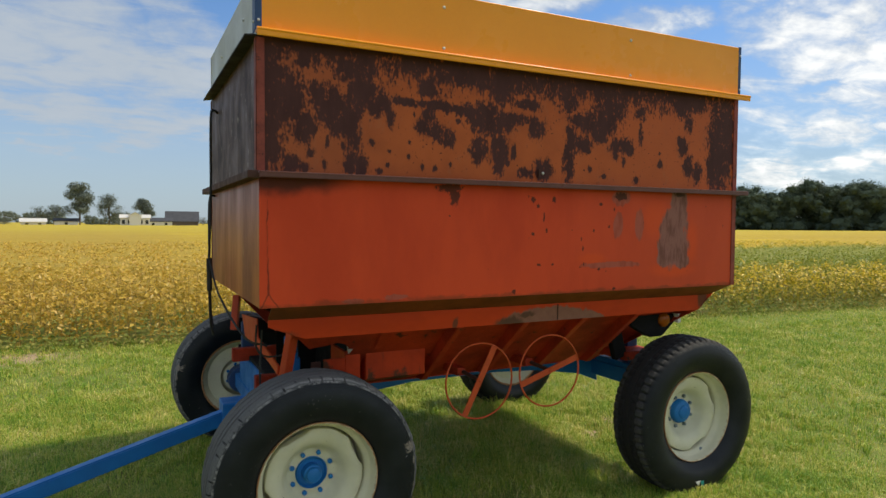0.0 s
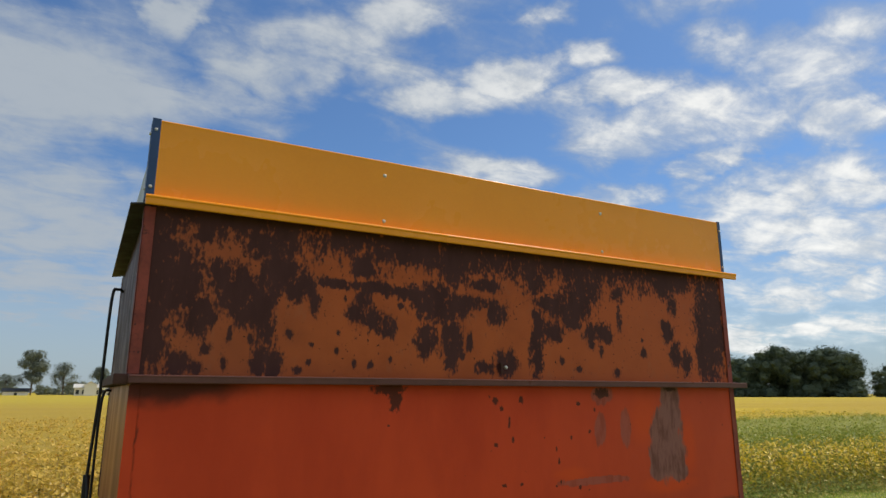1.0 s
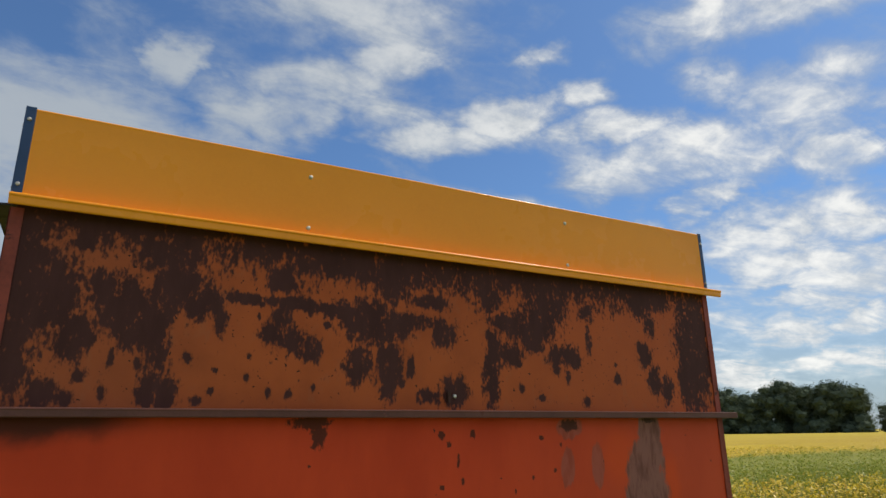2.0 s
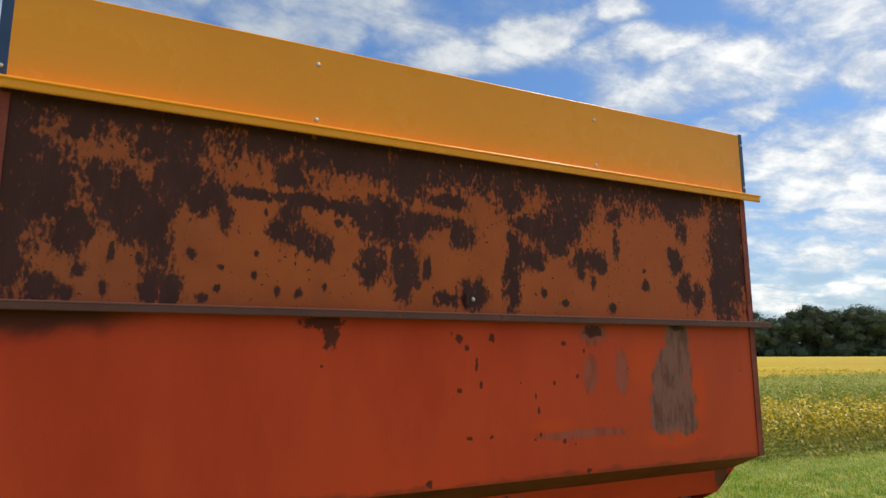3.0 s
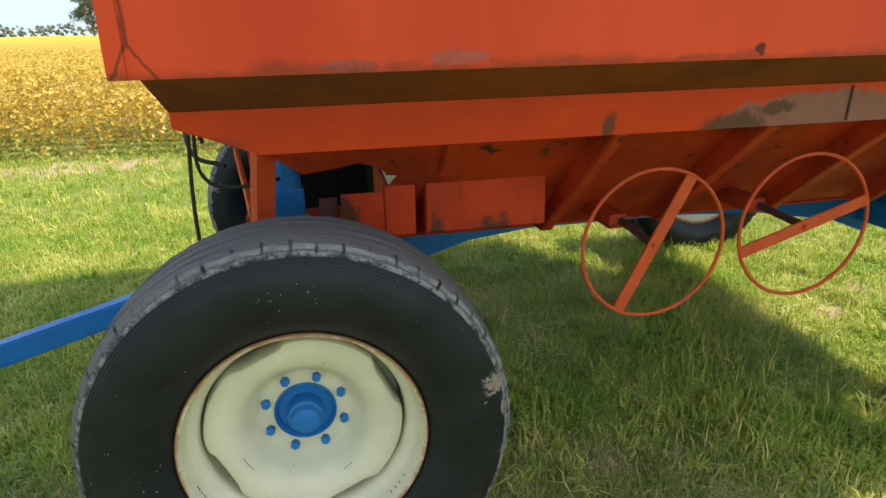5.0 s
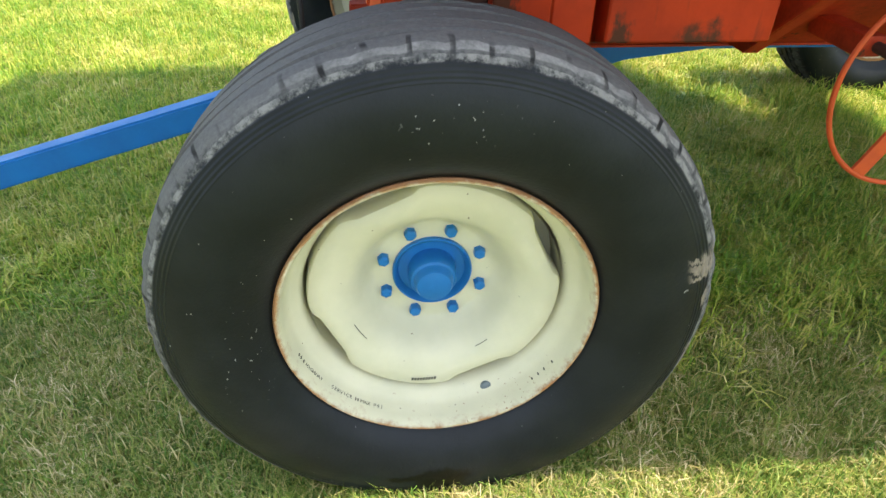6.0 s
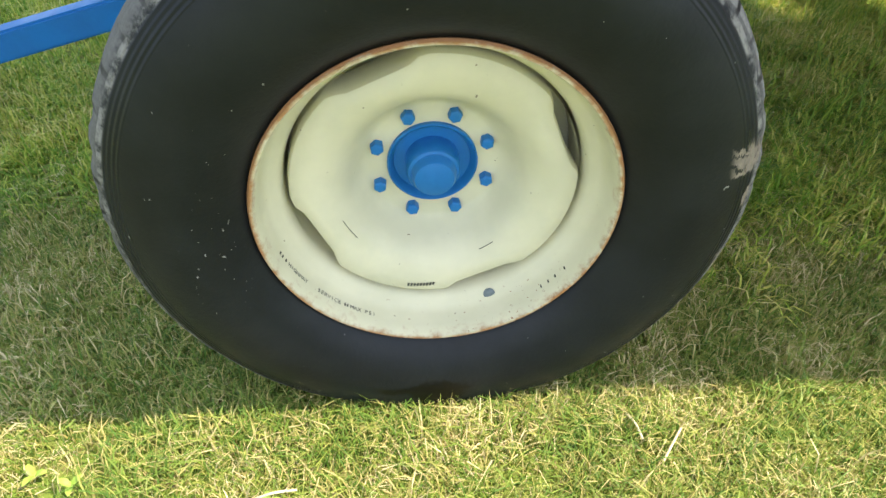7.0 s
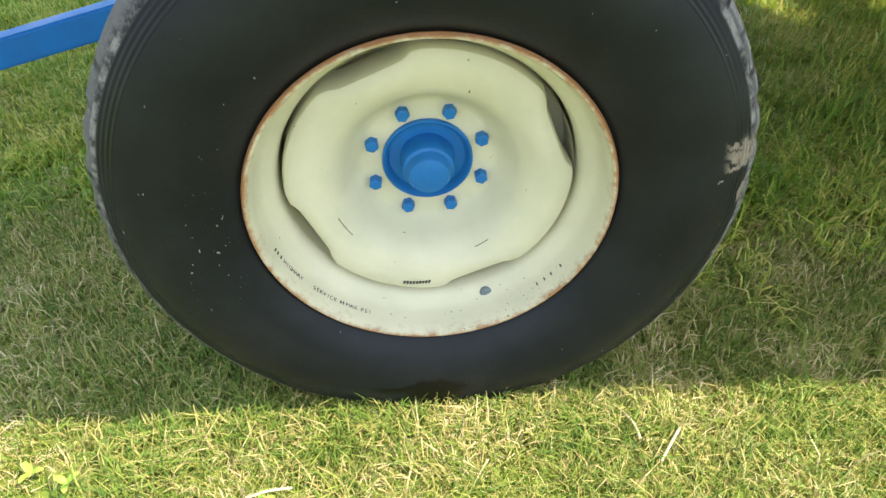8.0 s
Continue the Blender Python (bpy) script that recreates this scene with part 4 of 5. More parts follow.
# sills and posts that carry the box
for y in (4.02, 4.9):
    part("box_sill", bar((0.72, y, 0.80), (3.5, y, 0.80), 0.06, 0.09), M_HOPPER, wagon)
for y in (3.62, 5.35):
    part("support_post", bar((0.80, y, 0.9), (0.83, y - 0.06 if y < 4 else y + 0.06, 1.16), 0.05, 0.05), M_RED, wagon, "orange support post")
# coloured near-black to stand for the shade under the hopper's front
part("bolster_shelf", boxed(0.83, 0.915, 3.6, 5.36, 0.762, 0.79, 0.006), M_STEEL_AND_SHADE, wagon, "front bolster beam, coloured black for the shade around it")
part("bolster_end", boxed(0.775, 0.84, 3.585, 3.66, 0.8, 0.93, 0.006), M_RED, wagon)
part("front_gusset", slab([(0.745, 4.05, 1.0), (0.745, 4.5, 0.98), (0.745, 4.62, 1.12), (0.745, 4.1, 1.16)], 0.006), M_RED, wagon, "orange front gusset plate")
part("post_brace", bar((0.775, 3.64, 0.95), (0.715, 4.0, 1.075), 0.012, 0.05, 0.003), M_RED, wagon, "orange diagonal brace")
part("bolster_shelf", boxed(3.1, 3.36, 3.6, 5.36, 0.8, 0.86, 0.006), M_HOPPER, wagon)

# running gear
def axle(x, top, stake):
    rise = 0.15 if stake is M_NAVY else 0.0  # the rear beam arches up between its spindles
    part("axle_beam", boxed(x - 0.055, x + 0.055, 3.5 + rise, 5.46 - rise, 0.44 + rise, 0.55 + rise, 0.01), M_BLUE, wagon, "blue painted axle beam")
    if rise:
        for y in (3.57, 5.28):
            part("spindle_knee", boxed(x - 0.045, x + 0.045, y - 0.07, y + 0.078, 0.44, 0.69, 0.01), M_BLUE, wagon)
    part("axle_bolster", boxed(x - 0.05, x + 0.05, 3.72, 5.24, 0.551 + rise, top, 0.01), M_BLUE, wagon)
    for y in (3.78, 5.18):
        part("bolster_stake", boxed(x - 0.045, x + 0.045, y - 0.03, y + 0.03, top, 0.985, 0.008), stake if y < 4 else M_NAVY, wagon)
        if stake is M_NAVY:
            part("stake_cap", boxed(x - 0.048, x + 0.048, y - 0.033, y + 0.033, 0.986, 0.992, 0.002), M_GALV, wagon)


axle(0.872, 0.76, M_BLUE)
part("stake_sleeve", tube([(0.872, 3.78, 0.984), (0.872, 3.78, 1.1)], 0.038, 20), M_BLUE, wagon, smooth=True)
axle(3.3, 0.74, M_NAVY)
for y in (4.16,):
    bm = bmesh.new()
    for prof in (((0.9, 0.757), (3.3, 0.75), (3.3, 0.53), (3.12, 0.6), (2.75, 0.66), (2.4, 0.68), (1.75, 0.68), (1.5, 0.65), (1.34, 0.6), (1.2, 0.53), (0.9, 0.5)),):
        a = [bm.verts.new((px, y - 0.03, pz)) for px, pz in prof]
        b = [bm.verts.new((px, y + 0.03, pz)) for px, pz in prof]
        bm.faces.new(a)
        bm.faces.new(b[::-1])
        for i in range(len(a)):
            j = (i + 1) % len(a)
            bm.faces.new((a[i], b[i], b[j], a[j]))
    part("reach_beam", bm, M_BLUE, wagon, "blue reach beam, deeper at the axles")

# tongue that slopes down to the lawn
tongue = part("tongue", bar((0.62, 4.52, 0.485), (-1.3, 4.31, 0.0), 0.075, 0.09, 0.008), M_BLUE, wagon, "bright blue steel drawbar resting on the lawn")
part("hitch_eye", bar((-1.3, 4.31, 0.035), (-1.42, 4.297, 0.03), 0.05, 0.03, 0.006), M_BLUE, wagon)
part("tongue_bracket", boxed(0.6, 0.82, 4.46, 4.64, 0.46, 0.58, 0.01), M_BLUE, wagon)


# wheels: the rim with its tyre, hub, nuts, valve and stencils
def tyre_mesh(blocks):
    half = [(0.287, -0.100), (0.302, -0.118), (0.325, -0.136), (0.355, -0.150), (0.395, -0.156), (0.43, -0.153), (0.455, -0.146), (0.472, -0.138), (0.486, -0.128),
            (0.495, -0.119), (0.501, -0.108), (0.5045, -0.088), (0.5045, -0.078), (0.496, -0.075), (0.496, -0.069), (0.506, -0.066), (0.5065, -0.034), (0.497, -0.031), (0.497, -0.024), (0.507, -0.021)]
    prof = half + [(r, -y) for r, y in reversed(half)]
    n = len(prof)
    seg = 240 if blocks else 144
    cut = 4 if blocks else 3

    def shift(i, k):
        k = min(k, n - 1 - k)
        if k in ((8, 9, 10, 11, 12) if blocks else (9, 10)) and i % cut == 0 and (blocks or (i * 7) % 5):
            return -(0.013 if blocks else 0.0035) * (1.0 if k > 8 else 0.5)
        if blocks and k in (15, 16) and (i + 2) % cut == 0:
            return -0.008
        return 0.001 * math.sin(i * 12.9898 + k * 3.1) if k > 7 else 0.0

    bm = lathe(prof + [(0.285, 0.09), (0.285, -0.09)], seg, shift=shift, closed=True)
    for v in bm.verts:
        if v.co.z < -0.493:
            v.co.z = -0.493
    return mesh_of("tyre", bm, M_RUBBER if blocks else M_TORN, True)


def disc_radius(a):
    """The wheel disc's outline: round, with four flattened stretches."""
    a = math.degrees(a) % 90
    lo, hi, r = 5.0, 45.0, 0.2405
    if lo < a < hi:
        mid = (lo + hi) / 2
        chord = r * math.cos(radians((hi - lo) / 2)) / math.cos(radians(a - mid))
        k = min(1.0, (a - lo) / 7, (hi - a) / 7)
        k = k * k * (3 - 2 * k)
        return r + (chord - 0.006 - r) * k
    return r


def rim_mesh():
    seg = 96
    prof = [(0.283, -0.098), (0.290, -0.104), (0.2915, -0.111), (0.2885, -0.1155), (0.284, -0.1145), (0.2805, -0.107), (0.278, -0.09), (0.2745, -0.066), (0.268, -0.052), (0.256, -0.043), (0.2485, -0.03), (0.2475, 0.0),
            (0.2475, 0.05), (0.27, 0.075), (0.284, 0.1), (0.299, 0.112), (0.299, 0.118), (0.29, 0.118), (0.268, 0.085), (0.242, 0.055), (0.242, 0.0), (0.242, -0.02), (0.262, -0.036), (0.275, -0.06), (0.283, -0.09)]
    bm = lathe(prof[:22], seg, lids=False)
    inner, outer = ([bm.verts.new((r * math.cos(2 * math.pi * i / seg), 0.06, r * math.sin(2 * math.pi * i / seg))) for i in range(seg)] for r in (0.15, 0.2472))
    for i in range(seg):
        bm.faces.new((inner[i], inner[(i + 1) % seg], outer[(i + 1) % seg], outer[i]))
    # the dished disc
    dish = [(1.0, -0.028), (0.985, -0.038), (0.94, -0.044), (0.85, -0.043), (0.72, -0.032), (0.66, -0.02), (0.62, -0.006), (0.58, 0.011), (0.55, 0.0235), (0.52, 0.033), (0.495, 0.039), (0.47, 0.042), (0.375, 0.0435), (0.315, 0.044)]
    rings = []
    for f, y in dish:
        ring = []
        for i in range(seg):
            a = 2 * math.pi * i / seg
            full = disc_radius(a) if f > 0.8 else 0.2405
            r = full * f if f > 0.8 else 0.2405 * f
            wave = 0.0035 * max(-0.6, min(0.6, 1.6 * math.cos(8 * (a - radians(2.5))))) * (1.0 - abs(f - 0.535) / 0.09) if 0.455 < f < 0.615 else 0.0
            ring.append(bm.verts.new((r * math.cos(a), y + wave, r * math.sin(a))))
        rings.append(ring)
    back = [bm.verts.new((v.co.x * 1.0, 0.02, v.co.z * 1.0)) for v in rings[0]]
    for p, q in [(back, rings[0])] + list(zip(rings, rings[1:])):
        for i in range(seg):
            j = (i + 1) % seg
            bm.faces.new((p[i], p[j], q[j], q[i]))
    return mesh_of("rim", bm, M_CREAM, True)


hub_me = mesh_of("hub", lathe([(0.079, 0.05), (0.079, 0.036), (0.0765, 0.033), (0.073, 0.036), (0.067, 0.05), (0.06, 0.066), (0.052, 0.076), (0.0475, 0.077), (0.0465, 0.03), (0.0455, 0.012), (0.0435, 0.0075), (0.039, 0.0055),
                               (0.0375, 0.0025), (0.0365, -0.006), (0.033, -0.0125), (0.02, -0.0175), (0.001, -0.019)], 48), M_BLUE, True)
hub_flat = mesh_of("hub", lathe([(0.079, 0.034), (0.079, 0.022), (0.0755, 0.012), (0.071, 0.002), (0.064, -0.004), (0.045, -0.006), (0.04, -0.012), (0.034, -0.017), (0.014, -0.019), (0.001, -0.0195)], 48), M_BLUE, True)
nut_bm = lathe([(0.0122, 0.034), (0.0122, 0.0185), (0.0112, 0.0158), (0.008, 0.0145), (0.0005, 0.0142)], 6)
nut_me = mesh_of("lug_nut", nut_bm, M_BLUE)
M_NUT = varied("dull_grey_nut_paint", (0.16, 0.2, 0.22), (0.08, 0.1, 0.11), 0.5, 30.0)
nut_grey = mesh_of("lug_nut", nut_bm.copy() if nut_bm.is_valid else lathe([(0.0122, 0.034), (0.0122, 0.0185), (0.0112, 0.0158), (0.008, 0.0145), (0.0005, 0.0142)], 6), M_NUT)
valve_me = mesh_of("valve", lathe([(0.013, 0.008), (0.013, -0.003), (0.0105, -0.006), (0.005, -0.0075), (0.0005, -0.008)], 16), M_NUT, True)
rim_me = rim_mesh()
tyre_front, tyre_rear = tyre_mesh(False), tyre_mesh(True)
stroke_me = mesh_of("stencil_mark", boxed(-0.0016, 0.0016, -0.0008, 0.0008, -0.0045, 0.0045), M_DECAL)


def wheel(x, y, z, side, tyre_me, turn, drum=False):
    w = new("wheel", rim_me)
    w.parent = wagon
    w.matrix_basis = pose(x - BASE.x, y - BASE.y, z, 0, 0, 0 if side < 0 else 180)

    def sub(name, me, m=Matrix(), label=""):
        ob = new(name, me)
        ob.parent = w
        ob.matrix_basis = m
        if label:
            tagged(ob, label)
        return ob

    w["label"] = "cream painted steel wheel with rust at its edge"
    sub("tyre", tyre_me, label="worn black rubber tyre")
    sub("hub", hub_flat if tyre_me is tyre_rear else hub_me, Matrix.Translation((0, 0.01, 0)) if tyre_me is tyre_rear else Matrix(), label="bright blue hub with a stepped cap")
    for k in range(8):
        a = radians(25 + turn + 45 * k)
        sub("lug_nut", nut_grey if tyre_me is tyre_rear else nut_me, pose(0.1016 * math.cos(a), 0.0115, 0.1016 * math.sin(a), 0, -math.degrees(a), 0), "dull grey lug nut" if tyre_me is tyre_rear else "blue painted lug nut")
    sub("valve", valve_me, pose(0.109, -0.046, -0.246), "grey valve in the rim")
    return w, sub


front_wheel, front_sub = wheel(0.874, 3.32, 0.4945, -1, tyre_front, 0)
rear_wheel, rear_sub = wheel(3.345, 3.313, 0.4945, -1, tyre_rear, 0)
far_front, _s = wheel(0.874, 5.62, 0.4945, 1, tyre_front, 0)
far_rear, _s = wheel(3.345, 5.5, 0.4945, 1, tyre_rear, 0)
for x in (0.874, 3.345):
    for y in (3.46, 5.48 if x < 2 else 5.36):
        part("brake_drum", lathe([(0.1, -0.05), (0.105, -0.045), (0.105, 0.045), (0.09, 0.05)], 32), M_NAVY, wagon, at=(x - BASE.x, y - BASE.y, 0.4945), smooth=True)

# stencilled words, a row of marks and scratches on the near front wheel
def letter_mesh(ch):
    cu = bpy.data.curves.new("letter", "FONT")
    cu.body, cu.size, cu.align_x, cu.align_y, cu.extrude = ch, 0.0115, "CENTER", "CENTER", 0.0003
    ob = bpy.data.objects.new("letter", cu)
    scene.collection.objects.link(ob)
    me = bpy.data.meshes.new_from_object(ob.evaluated_get(bpy.context.evaluated_depsgraph_get()))
    bpy.data.objects.remove(ob)
    bpy.data.curves.remove(cu)
    me.materials.clear()
    me.materials.append(M_DECAL)
    return me


def on_rim(a, r=0.2765, y=-0.081):
    """Where a mark lies flat on the rim's sloping inside at the angle a, its foot outwards."""
    out = Vector((math.cos(a), 0, math.sin(a)))
    n = (-out * 0.99 + Vector((0, -0.14, 0))).normalized()
    up = (Vector((0, 1, 0)) - n * n.y).normalized()
    m = Matrix((up.cross(n), up, n)).transposed().to_4x4()
    return Matrix.Translation(out * r + Vector((0, y, 0))) @ m


letters = {}
for word, start in (("HIGHWAY", 206.0), ("SERVICE", 222.0), ("MAX", 237.0), ("PSI", 243.0)):
    for k, ch in enumerate(word):
        if ch not in letters:
            letters[ch] = letter_mesh(ch)
        front_sub("letter", letters[ch], on_rim(radians(start + 1.58 * k)))
for a in (203.4, 201.2, 199.5, 233.9, 235.0, 315.0, 318.5, 322.0, 327.0):
    front_sub("stencil_mark", stroke_me, on_rim(radians(a)) @ pose(0, 0, 0.0006, 90, 0, 0) @ Matrix.Diagonal((0.7, 1, 0.65, 1)))
for k in range(9):
    front_sub("stencil_mark", stroke_me, pose(-0.046 + 0.0058 * k, -0.0446, -0.2165 + 0.0001 * (k - 4) ** 2, 4, 12, 0) @ Matrix.Diagonal((1.1, 1, 0.75, 1)))
for r0, a0, a1 in ((0.168, 202, 217), (0.16, 301, 311)):
    arc = [(r0 * math.cos(radians(a)), -0.0375 - 0.0005, r0 * math.sin(radians(a))) for a in np.linspace(a0, a1, 8)]
    ob = new("scratch", mesh_of("scratch", tube(arc, 0.0008, 5), M_DECAL))
    ob.parent = front_wheel

# a torn white and teal label on the rear tyre's wall
M_TEAL = varied("teal_sticker", (0.02, 0.3, 0.26), (0.02, 0.22, 0.2), 0.5, 30.0)
for pts, mat in (([(-0.052, -0.4), (-0.012, -0.398), (-0.028, -0.43)], M_WHITE_TAG), ([(-0.01, -0.4), (0.018, -0.402), (0.022, -0.445), (-0.002, -0.438)], M_TEAL)):
    ob = new("sticker", mesh_of("sticker", slab([(x, -0.1575, z) for x, z in pts], 0.0015), mat))
    ob.parent = rear_wheel

# hand wheels that work the gates
for x, z, a in ((1.872, 0.825, 63), (2.36, 0.838, 18)):
    y = 3.447
    hw = part("hand_wheel", lathe([(0.2165 + 0.0055 * math.cos(k), 0.0055 * math.sin(k)) for k in [i * math.pi / 4 for i in range(8)]], 64, closed=True), M_HANDLE, wagon, "thin orange-red round hand wheel", at=(x - BASE.x, y - BASE.y, z), smooth=True)
    hw.rotation_euler = (0, radians(-a), 0)
    part("spoke_bar", boxed(-0.212, 0.212, -0.004, 0.004, -0.018, 0.018, 0.0015), M_HANDLE, hw, at=(0, 0, 0))
    part("shaft_nut", lathe([(0.008, 0), (0.008, -0.007), (0.0005, -0.008)], 6), M_HANDLE, hw, at=(0, -0.004, 0))
    part("shaft", tube([(x, y, z), (x, 3.66, z + 0.012)], 0.012), M_RUST, wagon)
    part("shaft_bracket", boxed(x - 0.04, x + 0.018, 3.645, 3.84, z - 0.012, z + 0.035, 0.005), M_HOPPER, wagon)

# amber lamp on a black bracket at the rear
part("lamp_bracket", slab([(3.07, 3.5, 1.12), (3.43, 3.5, 1.12), (3.45, 3.5, 1.07), (3.33, 3.5, 0.97), (3.22, 3.5, 0.97), (3.05, 3.5, 1.06)], 0.06, 0.004), M_STEEL_AND_SHADE, wagon, "black steel lamp bracket")
part("amber_lamp", lathe([(0.048, 0.0), (0.048, -0.012), (0.04, -0.022), (0.02, -0.028), (0.0005, -0.029)], 24), M_AMBER, wagon, "round amber marker lamp", at=(3.335 - BASE.x, 3.5 - BASE.y, 1.082), smooth=True)
part("lamp_edge", boxed(3.432, 3.456, 3.46, 3.52, 1.06, 1.12, 0.003), M_WHITE_TAG, wagon)
part("rear_bracket", bar((3.02, 3.64, 1.02), (3.08, 3.64, 0.82), 0.05, 0.1), M_STEEL_AND_SHADE, wagon)

# hoses and a light cord at the front
hose = [(0.57, 4.55, 2.42), (0.545, 4.5, 2.36), (0.54, 4.48, 1.9), (0.525, 4.46, 1.45), (0.53, 4.45, 1.12), (0.55, 4.46, 1.02)]
part("hydraulic_hose", tube(bend([(0.6, 4.62, 2.42), *hose]), 0.0075), M_BLACK, wagon, "black hydraulic hose hanging down the front")
part("hydraulic_hose", tube(bend([(0.605, 4.8, 1.9), (0.56, 4.74, 1.86), (0.555, 4.72, 1.5), (0.56, 4.7, 1.15), (0.57, 4.66, 1.04)]), 0.007), M_BLACK, wagon)
part("hose_sleeve", tube([(0.525, 4.46, 1.5), (0.527, 4.455, 1.3)], 0.016), M_BLACK, wagon)
part("light_cord", tube(bend([(0.525, 4.46, 1.5), (0.55, 4.2, 1.3), (0.62, 3.75, 1.12), (0.72, 3.66, 1.08)]), 0.006), M_BLACK, wagon)
part("light_cord", tube(bend([(0.665, 3.5, 1.19), (0.655, 3.5, 1.0), (0.66, 3.51, 0.8), (0.665, 3.52, 0.55), (0.69, 3.6, 0.2), (0.7, 3.62, 0.01)]), 0.005), M_BLACK, wagon)
part("step_bracket", tube(bend([(0.66, 3.62, 1.2), (0.66, 3.62, 1.08), (0.72, 3.62, 1.03), (0.86, 3.6, 1.05)], 4), 0.005), M_BLACK, wagon)


# ---- the bean field ----
rng = np.random.default_rng(7)


def leaves_np(centres, size, droop=0.9, facing=None, unruly=0.3):
    """Two-faced small leaves (a folded diamond each) at the centres, turned by chance: verts, faces."""
    n = len(centres)
    a, b, c = rng.uniform(0, 2 * np.pi, n), rng.uniform(-droop, droop, n), rng.uniform(-0.6, 0.6, n)
    u = np.stack([np.cos(a) * np.cos(b), np.sin(a) * np.cos(b), np.sin(b)], 1)
    w = np.stack([-np.sin(a), np.cos(a), c], 1)
    w /= np.linalg.norm(w, axis=1)[:, None]
    if facing is not None:  # leaves that lie along the crown's surface, a little out of true
        k = facing + rng.normal(0, unruly, (n, 3))
        k /= np.linalg.norm(k, axis=1)[:, None]
        w = np.cross(k, u)
        w /= np.linalg.norm(w, axis=1)[:, None] + 1e-9
        u = np.cross(w, k)
    s = (size * rng.uniform(0.6, 1.35, n))[:, None]
    up = np.cross(u, w) * s * 0.12
    v = np.stack([centres - u * s * 0.5, centres + w * s * 0.33 + up, centres + u * s * 0.5, centres - w * s * 0.33 + up], 1).reshape(-1, 3)
    k = np.arange(n)[:, None] * 4
    return v, np.concatenate([k + np.array([0, 1, 2]), k + np.array([0, 2, 3])], 0)


def bean_field():
    spots = []
    for row in range(14):
        for x in np.arange(-9, 26, 0.13):
            if row > 5 and rng.random() < 0.3:
                continue
            spots.append((x + rng.normal(0, 0.03), field_edge(x) + 0.15 + row * 0.45 + rng.normal(0, 0.06), rng.uniform(0.72, 1.0)))
    for k in range(5200):
        x = rng.uniform(-14, 40)
        spots.append((x, field_edge(x) + rng.uniform(6.2, 22), rng.uniform(0.72, 0.98)))
    s = np.array(spots)
    per = 44
    n = len(s)
    h = rng.beta(1.35, 1.05, (n, per))
    wide = 0.05 + 0.2 * np.sin(np.pi * np.clip(h, 0.05, 0.95))
    ang = rng.uniform(0, 2 * np.pi, (n, per))
    rad = wide * np.sqrt(rng.random((n, per)))
    c = np.stack([s[:, 0:1] + rad * np.cos(ang), s[:, 1:2] + rad * np.sin(ang), s[:, 2:3] * (0.05 + 0.95 * h)], 2).reshape(-1, 3)
    v, f = leaves_np(c, 0.074)
    tagged(raw("bean_leaves", v, f, M_BEAN), "ripening soybean plants turning yellow and tan", "crop", kind="stuff")
    # stems
    m = s[s[:, 1] - (10.1 - 0.12 * s[:, 0]) < 2.0]
    k = len(m)
    lean = rng.normal(0, 0.08, (k, 2))
    p0 = np.stack([m[:, 0], m[:, 1], np.zeros(k)], 1)
    p1 = np.stack([m[:, 0] + lean[:, 0], m[:, 1] + lean[:, 1], m[:, 2]], 1)
    a = rng.uniform(0, np.pi, k)
    o = np.stack([np.cos(a), np.sin(a), 0 * a], 1) * 0.005
    vv = np.stack([p0 - o, p0 + o, p1 + o * 0.5, p1 - o * 0.5], 1).reshape(-1, 3)
    q = np.arange(k)[:, None] * 4 + np.array([0, 1, 2, 3])
    tagged(raw("bean_stems", vv, q, M_STEM), "thin tan soybean stems at the field's edge", "crop", kind="stuff")
    # the field beyond, as one rough sheet at the height of the plants
    xs = np.concatenate([[-1600, -900, -500, -300, -180, -110, -70], np.arange(-50, 61, 2.5), [75, 95, 130, 180, 260, 400, 700, 1200, 1800]])
    ds = np.concatenate([np.arange(5, 40, 1.0), [42, 46, 52, 60, 70, 85, 105, 135, 180, 240, 330, 520, 900, 1500]])
    gx, gd = np.meshgrid(xs, ds)
    edge = 10.1 - 0.12 * np.clip(gx, -60, 60)
    z = 0.74 + rng.normal(0, 0.035, gx.shape)
    z[0] = 0.2
    verts = np.stack([gx, edge + gd, z], 2).reshape(-1, 3)
    nx = len(xs)
    f = [(j * nx + i, j * nx + i + 1, (j + 1) * nx + i + 1, (j + 1) * nx + i) for j in range(len(ds) - 1) for i in range(nx - 1)]
    tagged(raw("bean_field", verts, f, M_CANOPY), "wide flat soybean field, yellow and tan with greener strips", "field", kind="stuff")
    # low weeds along the edge
    x = rng.uniform(-9, 26, 9000)
    y = 10.1 - 0.12 * x + rng.normal(-0.12, 0.17, 9000)
    zz = np.abs(rng.normal(0, 0.1, 9000)) + 0.01
    v, f = leaves_np(np.stack([x, y, zz], 1), 0.06)
    tagged(raw("edge_weeds", v, f, M_WEED), "low green weeds where lawn meets field", "weeds", kind="stuff")


bean_field()


